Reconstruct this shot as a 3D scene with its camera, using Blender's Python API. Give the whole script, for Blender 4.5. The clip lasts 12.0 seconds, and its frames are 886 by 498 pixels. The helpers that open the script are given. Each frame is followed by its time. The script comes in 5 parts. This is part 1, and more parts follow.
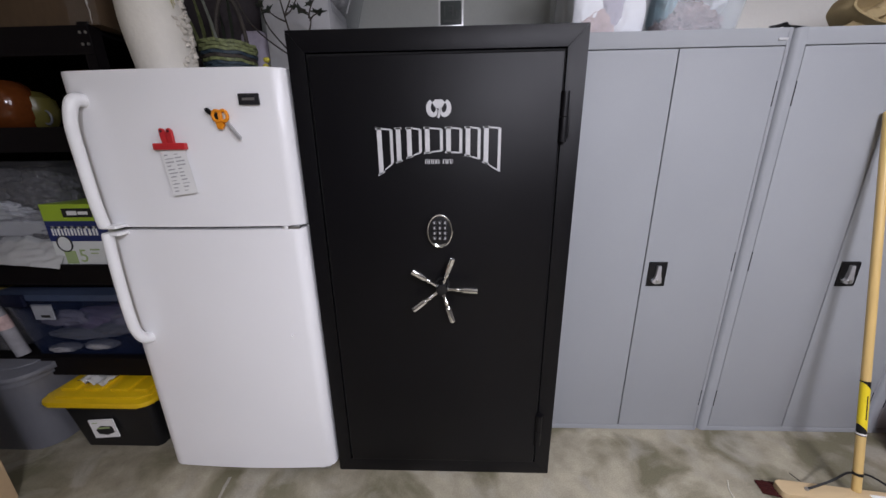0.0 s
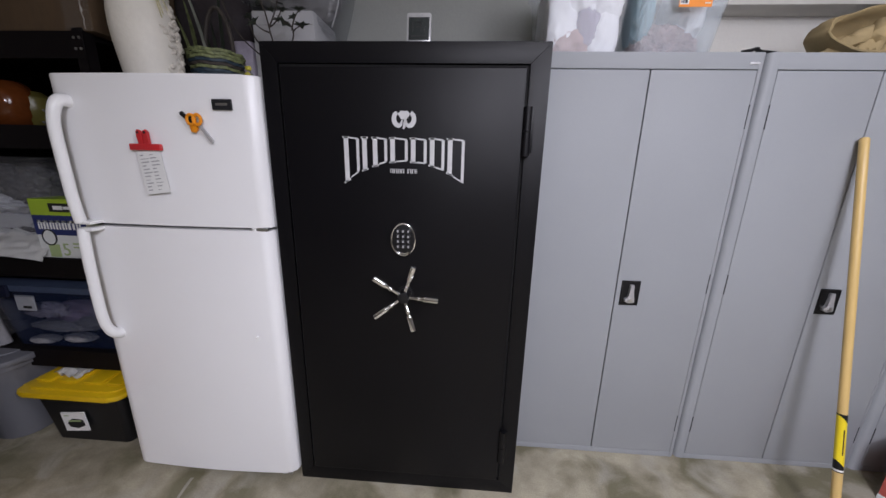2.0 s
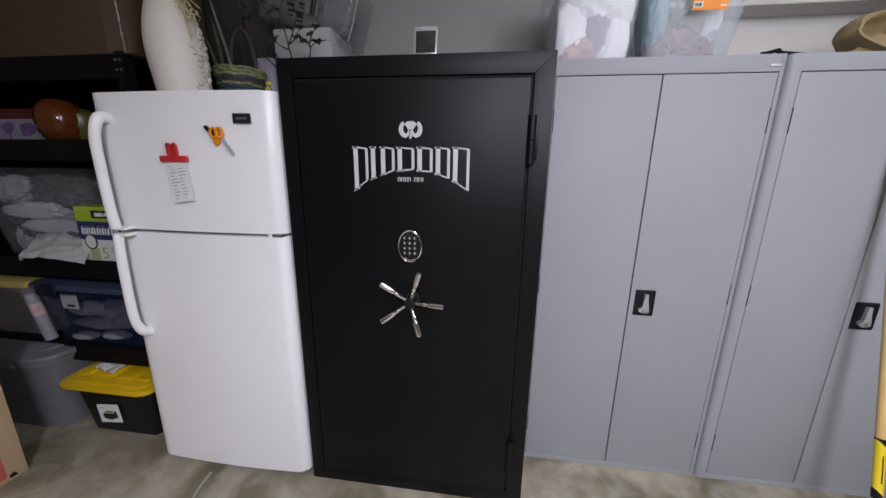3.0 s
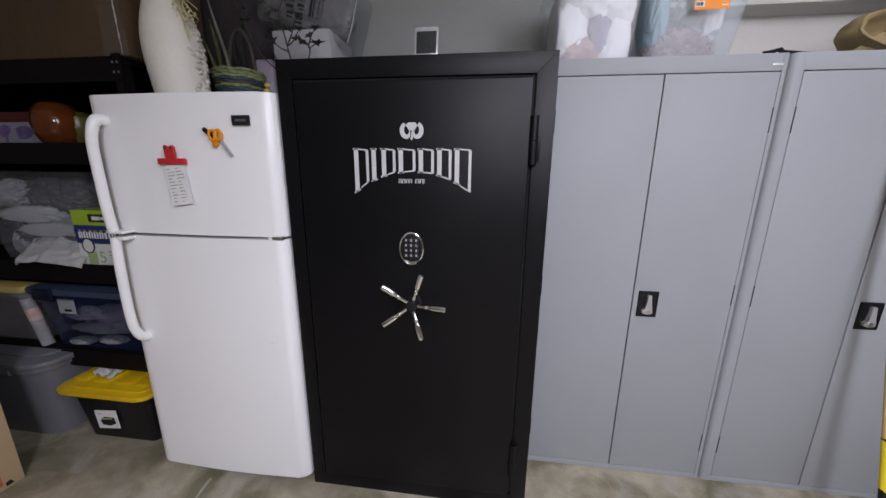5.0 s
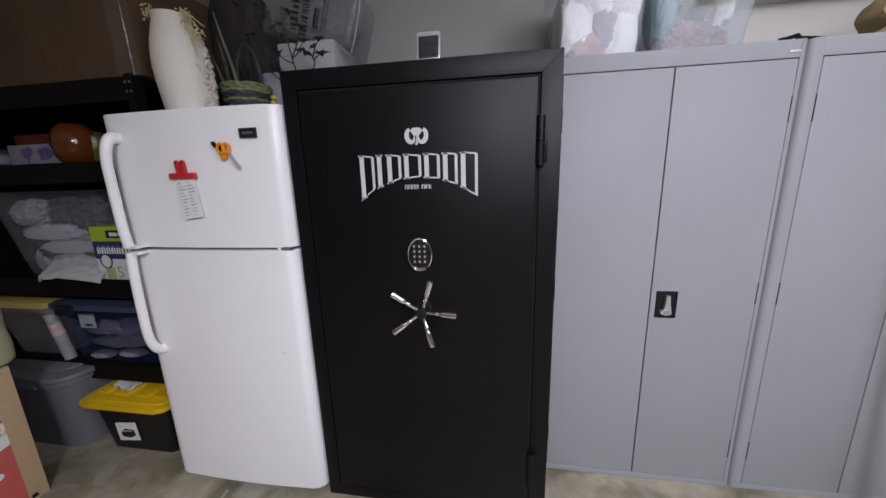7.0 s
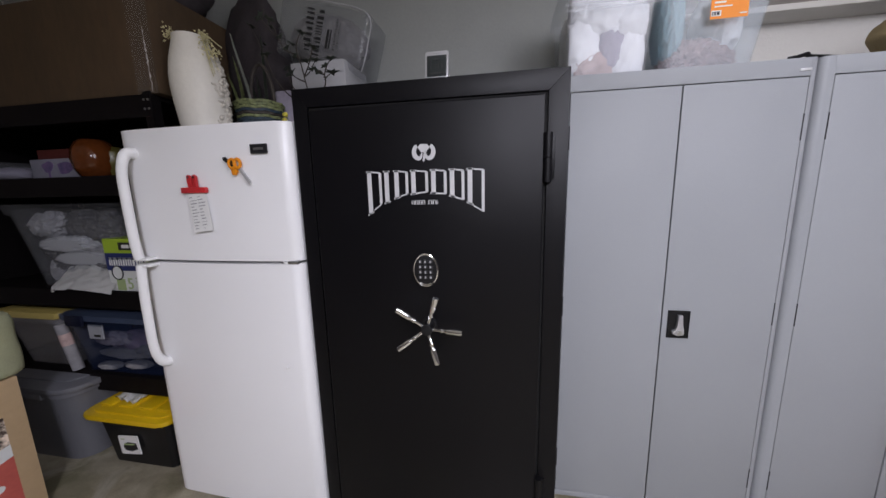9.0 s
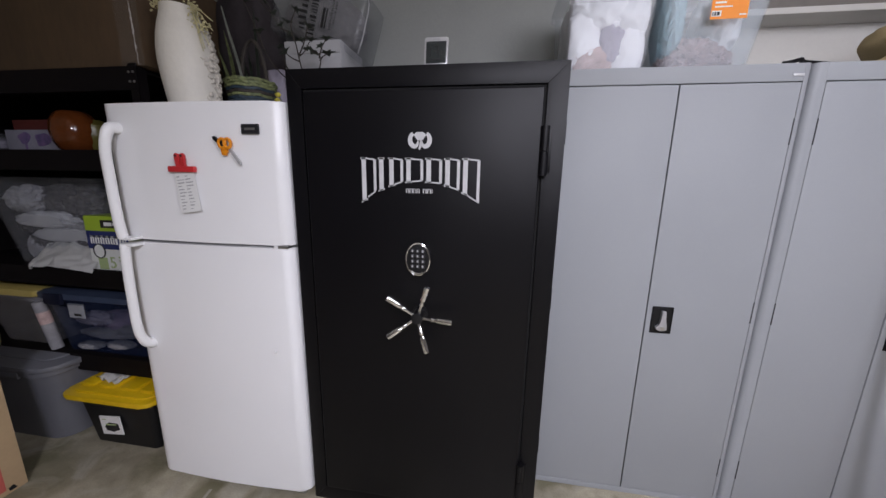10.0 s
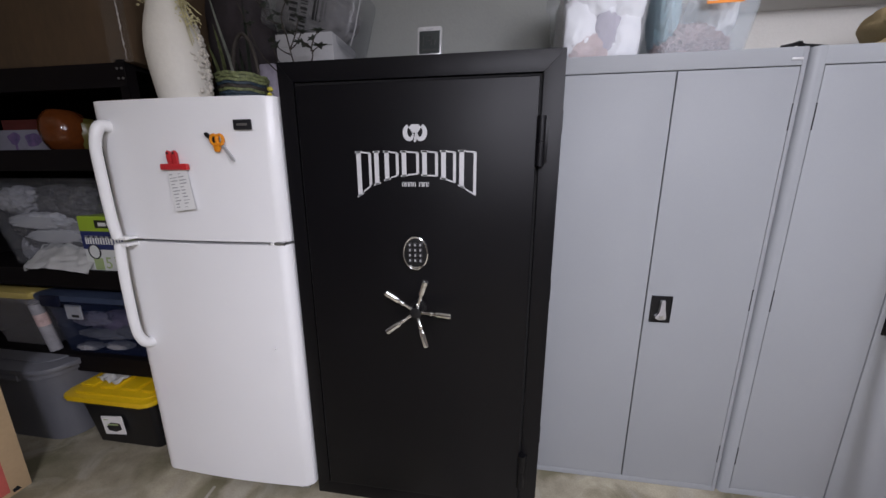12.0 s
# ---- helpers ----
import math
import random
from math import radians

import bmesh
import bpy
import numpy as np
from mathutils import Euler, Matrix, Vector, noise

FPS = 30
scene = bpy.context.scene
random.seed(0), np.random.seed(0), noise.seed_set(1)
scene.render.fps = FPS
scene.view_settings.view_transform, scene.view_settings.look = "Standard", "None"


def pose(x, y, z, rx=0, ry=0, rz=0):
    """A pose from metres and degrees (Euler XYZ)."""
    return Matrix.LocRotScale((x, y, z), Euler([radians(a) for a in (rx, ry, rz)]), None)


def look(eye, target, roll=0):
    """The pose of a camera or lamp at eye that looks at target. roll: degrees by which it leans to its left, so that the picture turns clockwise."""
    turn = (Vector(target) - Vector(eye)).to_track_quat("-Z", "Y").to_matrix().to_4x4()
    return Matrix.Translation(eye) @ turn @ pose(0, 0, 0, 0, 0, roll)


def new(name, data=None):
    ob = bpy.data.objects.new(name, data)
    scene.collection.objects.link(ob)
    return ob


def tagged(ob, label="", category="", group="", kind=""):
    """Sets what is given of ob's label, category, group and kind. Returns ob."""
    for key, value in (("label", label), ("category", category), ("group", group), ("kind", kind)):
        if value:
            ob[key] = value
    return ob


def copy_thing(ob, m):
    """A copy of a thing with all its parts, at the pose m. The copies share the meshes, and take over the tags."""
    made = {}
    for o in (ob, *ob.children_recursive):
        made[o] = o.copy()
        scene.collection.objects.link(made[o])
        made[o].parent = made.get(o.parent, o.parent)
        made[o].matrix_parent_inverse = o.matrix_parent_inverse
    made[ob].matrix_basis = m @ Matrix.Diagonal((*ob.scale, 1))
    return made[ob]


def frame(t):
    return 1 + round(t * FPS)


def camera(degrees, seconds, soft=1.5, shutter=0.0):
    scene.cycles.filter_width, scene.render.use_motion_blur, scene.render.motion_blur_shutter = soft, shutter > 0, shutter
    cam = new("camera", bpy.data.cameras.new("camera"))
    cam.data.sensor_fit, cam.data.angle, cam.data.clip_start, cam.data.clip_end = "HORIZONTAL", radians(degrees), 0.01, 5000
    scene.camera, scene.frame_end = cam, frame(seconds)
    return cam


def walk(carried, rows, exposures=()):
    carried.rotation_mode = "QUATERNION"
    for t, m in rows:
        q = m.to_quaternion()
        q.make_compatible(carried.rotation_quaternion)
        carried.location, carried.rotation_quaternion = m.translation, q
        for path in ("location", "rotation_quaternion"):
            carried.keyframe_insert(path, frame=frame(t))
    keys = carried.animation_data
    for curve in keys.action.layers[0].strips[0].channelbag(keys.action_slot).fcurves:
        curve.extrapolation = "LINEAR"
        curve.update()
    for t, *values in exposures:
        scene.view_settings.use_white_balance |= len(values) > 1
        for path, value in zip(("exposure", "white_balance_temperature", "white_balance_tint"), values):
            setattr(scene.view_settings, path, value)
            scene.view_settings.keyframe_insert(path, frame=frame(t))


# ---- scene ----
cam = camera(105.2, 12.0)
PATH = [
    (0, (-0.838, -1.454, 1.417), (-0.909, 0.462, 0.847), -0.8),
    (0.2, (-0.840, -1.478, 1.410), (-0.884, 0.443, 0.854), 0.0),
    (0.5, (-0.847, -1.511, 1.409), (-0.821, 0.420, 0.890), 0.3),
    (1, (-0.834, -1.511, 1.406), (-0.768, 0.418, 0.882), -0.2),
    (1.2, (-0.813, -1.496, 1.408), (-0.775, 0.435, 0.893), -0.5),
    (1.5, (-0.765, -1.477, 1.411), (-0.792, 0.459, 0.912), 1.3),
    (1.7, (-0.725, -1.458, 1.414), (-0.838, 0.480, 0.935), 0.4),
    (2, (-0.678, -1.456, 1.410), (-0.797, 0.476, 0.909), 1.3),
    (2.5, (-0.626, -1.459, 1.417), (-0.868, 0.464, 0.923), 0.9),
    (3, (-0.616, -1.465, 1.417), (-0.871, 0.463, 0.949), 0.8),
    (5, (-0.628, -1.454, 1.416), (-0.877, 0.476, 0.957), 0.5),
    (5.5, (-0.625, -1.446, 1.414), (-0.888, 0.483, 0.955), 0.1),
    (6, (-0.621, -1.439, 1.413), (-0.927, 0.488, 0.976), -0.8),
    (6.5, (-0.621, -1.438, 1.412), (-0.922, 0.489, 0.969), -1.1),
    (7, (-0.620, -1.435, 1.414), (-0.938, 0.492, 0.982), -1.7),
    (7.5, (-0.620, -1.435, 1.418), (-0.938, 0.498, 1.015), -1.4),
    (9.5, (-0.616, -1.424, 1.417), (-0.991, 0.510, 1.072), -1.2),
    (9.8, (-0.626, -1.428, 1.417), (-0.932, 0.507, 1.016), 0.9),
    (10, (-0.627, -1.428, 1.420), (-0.927, 0.506, 1.009), 1.0),
    (10.5, (-0.625, -1.430, 1.419), (-0.921, 0.505, 1.008), 0.9),
    (11, (-0.624, -1.424, 1.417), (-0.915, 0.509, 0.997), 0.5),
    (11.5, (-0.622, -1.420, 1.414), (-0.928, 0.509, 0.981), 0.2),
    (12, (-0.624, -1.420, 1.416), (-0.916, 0.508, 0.971), -0.1),
]
walk(cam, [(t, look(eye, target, roll)) for t, eye, target, roll in PATH])
# ---- world and light ----
world = bpy.data.worlds.new("world")
scene.world = world
world.use_nodes = True
world.node_tree.nodes["Background"].inputs[0].default_value = (0.55, 0.6, 0.7, 1)
world.node_tree.nodes["Background"].inputs[1].default_value = 0.02
PANEL, BULB, TINT = (-0.15, -2.85, 2.42), (0.55, -1.75, 2.32), (0.892, 0.885, 1.02)
lamp = bpy.data.lights.new("panel_light", "AREA")
lamp.shape, lamp.size, lamp.size_y, lamp.energy, lamp.color = "RECTANGLE", 0.55, 0.2, 108.0, TINT
new("panel_light", lamp).location = PANEL
lamp = bpy.data.lights.new("bulb_light", "POINT")
lamp.shadow_soft_size, lamp.energy, lamp.color = 0.45, 80.0, TINT
new("bulb_light", lamp).location = BULB


# ---- materials ----
def mat(name, color, rough=0.5, metal=0.0, var=0.1, scale=5.0, fine=70.0, bump=0.1, color2=None, spec=0.5, detail=4.0, coat=0.0, stretch=(1, 1, 1), roughvar=0.1, trans=0.0, sharp=0.0):
    m = bpy.data.materials.new(name)
    m.use_nodes = True
    n, l = m.node_tree.nodes, m.node_tree.links
    b = n["Principled BSDF"]
    tc, mp, oi = n.new("ShaderNodeTexCoord"), n.new("ShaderNodeMapping"), n.new("ShaderNodeObjectInfo")
    mp.inputs["Scale"].default_value = stretch
    l.new(tc.outputs["Object"], mp.inputs[0])
    mul = n.new("ShaderNodeMath")
    mul.operation = "MULTIPLY"
    mul.inputs[1].default_value = 17.0
    l.new(oi.outputs["Random"], mul.inputs[0])
    tex = []
    for s in (scale, fine):
        t = n.new("ShaderNodeTexNoise")
        t.noise_dimensions = "4D"
        t.inputs["Scale"].default_value, t.inputs["Detail"].default_value = s, detail
        l.new(mp.outputs[0], t.inputs["Vector"])
        l.new(mul.outputs[0], t.inputs["W"])
        tex.append(t)
    mixv = n.new("ShaderNodeMix")
    mixv.inputs[0].default_value = 0.35
    l.new(tex[0].outputs[0], mixv.inputs[2])
    l.new(tex[1].outputs[0], mixv.inputs[3])
    ramp = n.new("ShaderNodeValToRGB")
    lo = [max(0, c * (1 - var)) for c in color]
    hi = [min(1, c * (1 + var)) for c in (color2 or color)]
    ramp.color_ramp.elements[0].position, ramp.color_ramp.elements[1].position = 0.32 + sharp, 0.68 - sharp
    ramp.color_ramp.elements[0].color, ramp.color_ramp.elements[1].color = (*lo, 1), (*hi, 1)
    l.new(mixv.outputs[0], ramp.inputs[0])
    l.new(ramp.outputs[0], b.inputs["Base Color"])
    rr = n.new("ShaderNodeMapRange")
    rr.inputs[3].default_value, rr.inputs[4].default_value = max(0.02, rough - roughvar), min(1, rough + roughvar)
    l.new(tex[0].outputs[0], rr.inputs[0])
    l.new(rr.outputs[0], b.inputs["Roughness"])
    b.inputs["Metallic"].default_value = metal
    b.inputs["Specular IOR Level"].default_value = spec
    b.inputs["Coat Weight"].default_value = coat
    if bump:
        bp = n.new("ShaderNodeBump")
        bp.inputs["Strength"].default_value, bp.inputs["Distance"].default_value = bump, 0.004
        l.new(tex[1].outputs[0], bp.inputs["Height"])
        l.new(bp.outputs[0], b.inputs["Normal"])
    if trans:
        out, tr, ms = n["Material Output"], n.new("ShaderNodeBsdfTransparent"), n.new("ShaderNodeMixShader")
        tr.inputs[0].default_value = (0.97, 0.98, 0.99, 1)
        ms.inputs[0].default_value = trans
        l.new(b.outputs[0], ms.inputs[1])
        l.new(tr.outputs[0], ms.inputs[2])
        l.new(ms.outputs[0], out.inputs[0])
    return m


def glow(name, color, strength):
    m = bpy.data.materials.new(name)
    m.use_nodes = True
    b = m.node_tree.nodes["Principled BSDF"]
    b.inputs["Base Color"].default_value = (0.9, 0.9, 0.9, 1)
    b.inputs["Emission Color"].default_value, b.inputs["Emission Strength"].default_value = (*color, 1), strength
    return m


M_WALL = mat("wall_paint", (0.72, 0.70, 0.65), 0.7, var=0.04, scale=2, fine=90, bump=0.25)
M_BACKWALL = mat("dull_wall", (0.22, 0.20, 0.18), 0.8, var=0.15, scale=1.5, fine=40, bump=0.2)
M_GREYWALL = mat("grey_green_wall", (0.315, 0.325, 0.305), 0.7, var=0.06, scale=2, fine=80, bump=0.25)
M_CEIL = mat("ceiling_paint", (0.75, 0.74, 0.71), 0.8, var=0.04, scale=2, fine=60, bump=0.3)
M_TRIM = mat("painted_wood_trim", (0.62, 0.60, 0.56), 0.6, var=0.06, scale=3, fine=40, stretch=(0.3, 1, 1))
M_FRIDGE = mat("white_enamel", (0.84, 0.84, 0.85), 0.3, var=0.015, scale=3, fine=320, bump=0.12, roughvar=0.04)
M_FRIDGE_PLASTIC = mat("white_plastic", (0.80, 0.80, 0.80), 0.35, var=0.02, scale=4, fine=80, bump=0.02)
M_GASKET = mat("grey_gasket", (0.12, 0.12, 0.125), 0.7, var=0.1)
M_SAFE = mat("black_satin_paint", (0.0030, 0.0028, 0.0040), 0.40, var=0.15, scale=4, fine=420, bump=0.14, roughvar=0.05, spec=0.23)
M_SAFE_GAP = mat("dark_gap", (0.004, 0.004, 0.004), 0.8, bump=0)
M_WHITE_INK = mat("silver_white_ink", (0.56, 0.56, 0.57), 0.5, var=0.06, scale=30, fine=200, bump=0.02)
M_CHROME = mat("chrome", (0.88, 0.88, 0.89), 0.09, 1.0, var=0.05, scale=20, fine=100, bump=0.0, roughvar=0.05)
M_BLACK_PLASTIC = mat("black_plastic", (0.009, 0.009, 0.010), 0.4, var=0.15, fine=200, bump=0.05, spec=0.3)
M_CAB = mat("grey_powder_coat", (0.318, 0.332, 0.350), 0.50, var=0.035, scale=2.5, fine=300, bump=0.10, roughvar=0.06, spec=0.3)
M_CAB_DARK = mat("cabinet_gap", (0.02, 0.02, 0.023), 0.7, bump=0)
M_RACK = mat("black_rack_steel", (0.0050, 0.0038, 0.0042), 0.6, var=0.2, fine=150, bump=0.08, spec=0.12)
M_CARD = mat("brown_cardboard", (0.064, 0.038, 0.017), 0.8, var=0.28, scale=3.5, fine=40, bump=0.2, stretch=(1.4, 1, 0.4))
M_CARD_TAN = mat("tan_cardboard", (0.46, 0.33, 0.19), 0.8, var=0.08, scale=4, fine=70, bump=0.12)
M_TAPE = mat("clear_film", (0.5, 0.48, 0.45), 0.1, var=0.1, scale=12, fine=60, bump=0.9, trans=0.93, spec=0.8)
# pale and half opaque: the shine of the film is in this colour
M_SHINE_RIDGE = mat("film_crease", (0.55, 0.52, 0.48), 0.08, var=0.3, scale=30, fine=90, bump=1.0, trans=0.35, spec=0.9)
# low base holds part of the shade on the bedding bag
M_FILM = mat("crinkled_film", (0.26, 0.26, 0.26), 0.2, var=0.2, scale=9, fine=40, bump=0.8, trans=0.76, spec=0.8)
M_VASE = mat("white_ceramic", (0.66, 0.63, 0.56), 0.55, var=0.05, scale=8, fine=60, bump=0.3)
M_SHELL = mat("encrusted_shell", (0.58, 0.54, 0.47), 0.45, var=0.2, scale=40, fine=150, bump=0.8)
M_SPRIG = mat("dried_cream_blossom", (0.55, 0.50, 0.28), 0.8, var=0.3, scale=40, fine=150)
M_BASKET = mat("green_woven_strip", (0.035, 0.055, 0.012), 0.6, var=0.5, scale=60, fine=150, color2=(0.17, 0.19, 0.08))
M_BASKET_BLUE = mat("blue_woven_strip", (0.018, 0.035, 0.050), 0.6, var=0.3, scale=35)
M_WICKER = mat("dark_wicker", (0.035, 0.028, 0.022), 0.7, var=0.4, scale=30)
M_LEAF = mat("dark_artificial_leaf", (0.025, 0.032, 0.022), 0.6, var=0.4, scale=25)
M_DULL_LEAF = mat("dull_grey_green_leaf", (0.16, 0.17, 0.14), 0.5, var=0.3, scale=20)
M_TWIG = mat("dark_twig", (0.035, 0.028, 0.022), 0.8, var=0.3, scale=30)
M_YELLOW_FLOWER = mat("yellow_blossom", (0.55, 0.48, 0.06), 0.7, var=0.3, scale=50)
M_PALE_CLOTH = mat("pale_grey_cloth", (0.27, 0.265, 0.28), 0.88, var=0.2, scale=11, fine=60, bump=0.35)
# white bedding set to grey: the shade on it is in the base
M_BEDDING = mat("shaded_white_bedding", (0.20, 0.195, 0.20), 0.85, var=0.08, scale=9, fine=60, bump=0.3)
M_WHITE_SOFT = mat("white_plush", (0.88, 0.875, 0.88), 0.9, var=0.04, scale=14, fine=90, bump=0.3)
M_LAVENDER = mat("lavender_cloth", (0.36, 0.33, 0.40), 0.85, var=0.15, scale=12, fine=70, bump=0.3)
M_PURPLE = mat("mauve_cloth", (0.30, 0.24, 0.34), 0.85, var=0.25, scale=14, fine=70, bump=0.3)
M_PINK = mat("dusty_pink_fabric", (0.50, 0.36, 0.34), 0.85, var=0.3, scale=30, fine=90, bump=0.4)
M_BITS = mat("dull_mauve_bits", (0.42, 0.30, 0.29), 0.85, var=0.3, scale=30, fine=90, bump=0.4)
# darker copy of white_card, with the shade behind the safe in its colour
M_SHADED_CARD = mat("shaded_white_card", (0.40, 0.40, 0.41), 0.6, var=0.08, scale=6, bump=0.04)
M_TEAL = mat("pale_teal_cloth", (0.26, 0.42, 0.46), 0.85, var=0.15, scale=7)
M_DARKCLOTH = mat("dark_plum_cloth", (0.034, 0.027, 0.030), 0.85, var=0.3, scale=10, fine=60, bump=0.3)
M_PRINT = mat("black_print", (0.012, 0.012, 0.012), 0.6, var=0.1, bump=0)
M_GREY_PRINT = mat("grey_print", (0.38, 0.38, 0.39), 0.6, var=0.1, bump=0)
M_CLEAR = mat("clear_tote_plastic", (0.45, 0.45, 0.47), 0.22, var=0.1, scale=5, fine=30, bump=0.15, trans=0.93)
M_HAZE_BIN = mat("hazy_grey_plastic", (0.50, 0.48, 0.50), 0.3, var=0.1, scale=5, fine=30, bump=0.15, trans=0.72)
M_HAZY = mat("hazy_clear_plastic", (0.90, 0.90, 0.92), 0.25, var=0.03, scale=6, fine=30, bump=0.3, trans=0.86)
M_FROST = mat("frosted_tote_plastic", (0.74, 0.80, 0.84), 0.3, var=0.05, scale=5, fine=40, bump=0.1, trans=0.80)
M_BLUE_TOTE = mat("translucent_blue_plastic", (0.022, 0.034, 0.085), 0.2, var=0.2, scale=7, fine=30, bump=0.3, trans=0.74)
M_BLUE_LID = mat("pale_blue_plastic", (0.055, 0.075, 0.13), 0.3, var=0.15, scale=6, fine=40, bump=0.1, trans=0.25)
M_LATCH = mat("dark_navy_plastic", (0.006, 0.008, 0.022), 0.35, var=0.1)
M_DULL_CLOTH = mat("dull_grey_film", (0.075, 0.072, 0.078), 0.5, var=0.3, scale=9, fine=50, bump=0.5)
M_HEAP = mat("crumpled_white_film", (0.44, 0.44, 0.46), 0.45, var=0.12, scale=9, fine=50, bump=0.5)
M_TOTE_LABEL = mat("dull_paper_label", (0.30, 0.31, 0.34), 0.6, var=0.1, scale=30)
M_FILLER = mat("pale_floor_filler", (0.34, 0.32, 0.27), 0.8, var=0.2, scale=20)
M_ORANGE_LABEL = mat("orange_paper_label", (0.85, 0.27, 0.02), 0.6, var=0.04, bump=0.02)
M_PAPER = mat("white_paper", (0.74, 0.74, 0.73), 0.7, var=0.03, scale=20, fine=120, bump=0.06)
M_RED_PLASTIC = mat("red_plastic", (0.50, 0.025, 0.03), 0.35, var=0.06, bump=0.03)
M_ORANGE_PLASTIC = mat("amber_orange_plastic", (0.75, 0.26, 0.01), 0.35, var=0.1, bump=0.03)
M_STEEL = mat("brushed_steel", (0.55, 0.55, 0.55), 0.35, 1.0, var=0.1, scale=20, bump=0.02)
M_LEVER = mat("satin_silver_casting", (0.52, 0.52, 0.54), 0.35, 0.5, var=0.08, scale=20, bump=0.02)
M_TAB = mat("silver_tab", (0.62, 0.62, 0.63), 0.3, 0.3, var=0.04, bump=0)
M_LIGHT_GREY = mat("light_grey_metal", (0.42, 0.42, 0.43), 0.4, 0.2, var=0.08, bump=0.02)
M_BADGE = mat("dark_badge", (0.04, 0.04, 0.045), 0.3, 0.6, var=0.1, bump=0)
M_SCREEN = mat("dark_lcd_glass", (0.025, 0.03, 0.03), 0.12, var=0.1, bump=0)
M_LCD_INK = mat("lcd_segment", (0.006, 0.007, 0.007), 0.5, bump=0)
M_SILVER = mat("silver_plastic", (0.50, 0.50, 0.51), 0.3, 0.5, var=0.04, bump=0.02)
# orange taken far down: the deep shade of the shelf is in the base
M_PUMPKIN = mat("glossy_shaded_orange_plastic", (0.115, 0.032, 0.008), 0.12, var=0.25, scale=12, fine=60, bump=0.03)
M_YELLOW_GREEN = mat("yellow_green_plastic", (0.11, 0.095, 0.022), 0.3, var=0.15)
M_LILAC_BOX = mat("printed_lilac_card", (0.29, 0.29, 0.35), 0.5, var=0.1, scale=20)
M_BLUE_PRINT = mat("blue_purple_print", (0.10, 0.10, 0.25), 0.5, var=0.3, scale=40, color2=(0.2, 0.12, 0.25))
M_RED_BOX_DARK = mat("dull_red_card", (0.14, 0.03, 0.025), 0.6, var=0.2)
M_LIME = mat("lime_green_card", (0.32, 0.46, 0.03), 0.5, var=0.05, bump=0.02)
M_NAVY = mat("navy_card", (0.015, 0.025, 0.12), 0.5, var=0.08, bump=0.02)
M_WHITE_CARD = mat("white_card", (0.66, 0.68, 0.68), 0.5, var=0.04, bump=0.03)
M_SAGE = mat("sage_green_print", (0.33, 0.42, 0.20), 0.5, var=0.1, bump=0)
M_YELLOW_LID = mat("yellow_plastic", (0.66, 0.43, 0.008), 0.35, var=0.08, scale=6, fine=60, bump=0.05)
M_PALE_YELLOW = mat("pale_yellow_plastic", (0.42, 0.33, 0.10), 0.4, var=0.06)
M_GREY_TOTE = mat("grey_tote_plastic", (0.135, 0.138, 0.155), 0.45, var=0.06, scale=5, fine=90, bump=0.06)
M_OLIVE = mat("olive_canvas", (0.34, 0.35, 0.22), 0.9, var=0.12, scale=9, fine=160, bump=0.4)
M_RED_CARD = mat("red_printed_card", (0.48, 0.10, 0.08), 0.5, var=0.14, scale=6, bump=0.04)
M_BROWN_PRINT = mat("brown_photo_print", (0.06, 0.03, 0.02), 0.5, var=0.5, scale=40, fine=90, color2=(0.55, 0.46, 0.38), bump=0, sharp=0.12)
M_KHAKI = mat("khaki_canvas", (0.36, 0.275, 0.14), 0.9, var=0.12, scale=8, fine=160, bump=0.4)
M_BLUE_FILM = mat("blue_printed_film", (0.025, 0.055, 0.20), 0.4, var=0.1, bump=0.2)
M_WHITE_FILM = mat("white_plastic_film", (0.68, 0.68, 0.70), 0.3, var=0.05, scale=10, bump=0.3)
M_BROOM_WOOD = mat("varnished_pine", (0.62, 0.43, 0.165), 0.4, var=0.14, scale=9, fine=50, bump=0.05, stretch=(1, 1, 0.08))
M_BLOCK_WOOD = mat("bare_hardwood", (0.55, 0.41, 0.235), 0.6, var=0.12, scale=9, fine=60, bump=0.08, stretch=(0.15, 1, 1))
M_BRISTLE = mat("maroon_bristle", (0.045, 0.008, 0.007), 0.85, var=0.3, scale=40, spec=0.2)
M_YELLOW_STICKER = mat("yellow_sticker", (0.80, 0.62, 0.02), 0.4, var=0.05, bump=0)
M_LAMP = glow("lit_diffuser", (1.0, 0.96, 0.93), 4.0)
M_STRING = mat("pale_string", (0.60, 0.57, 0.48), 0.8, var=0.1)


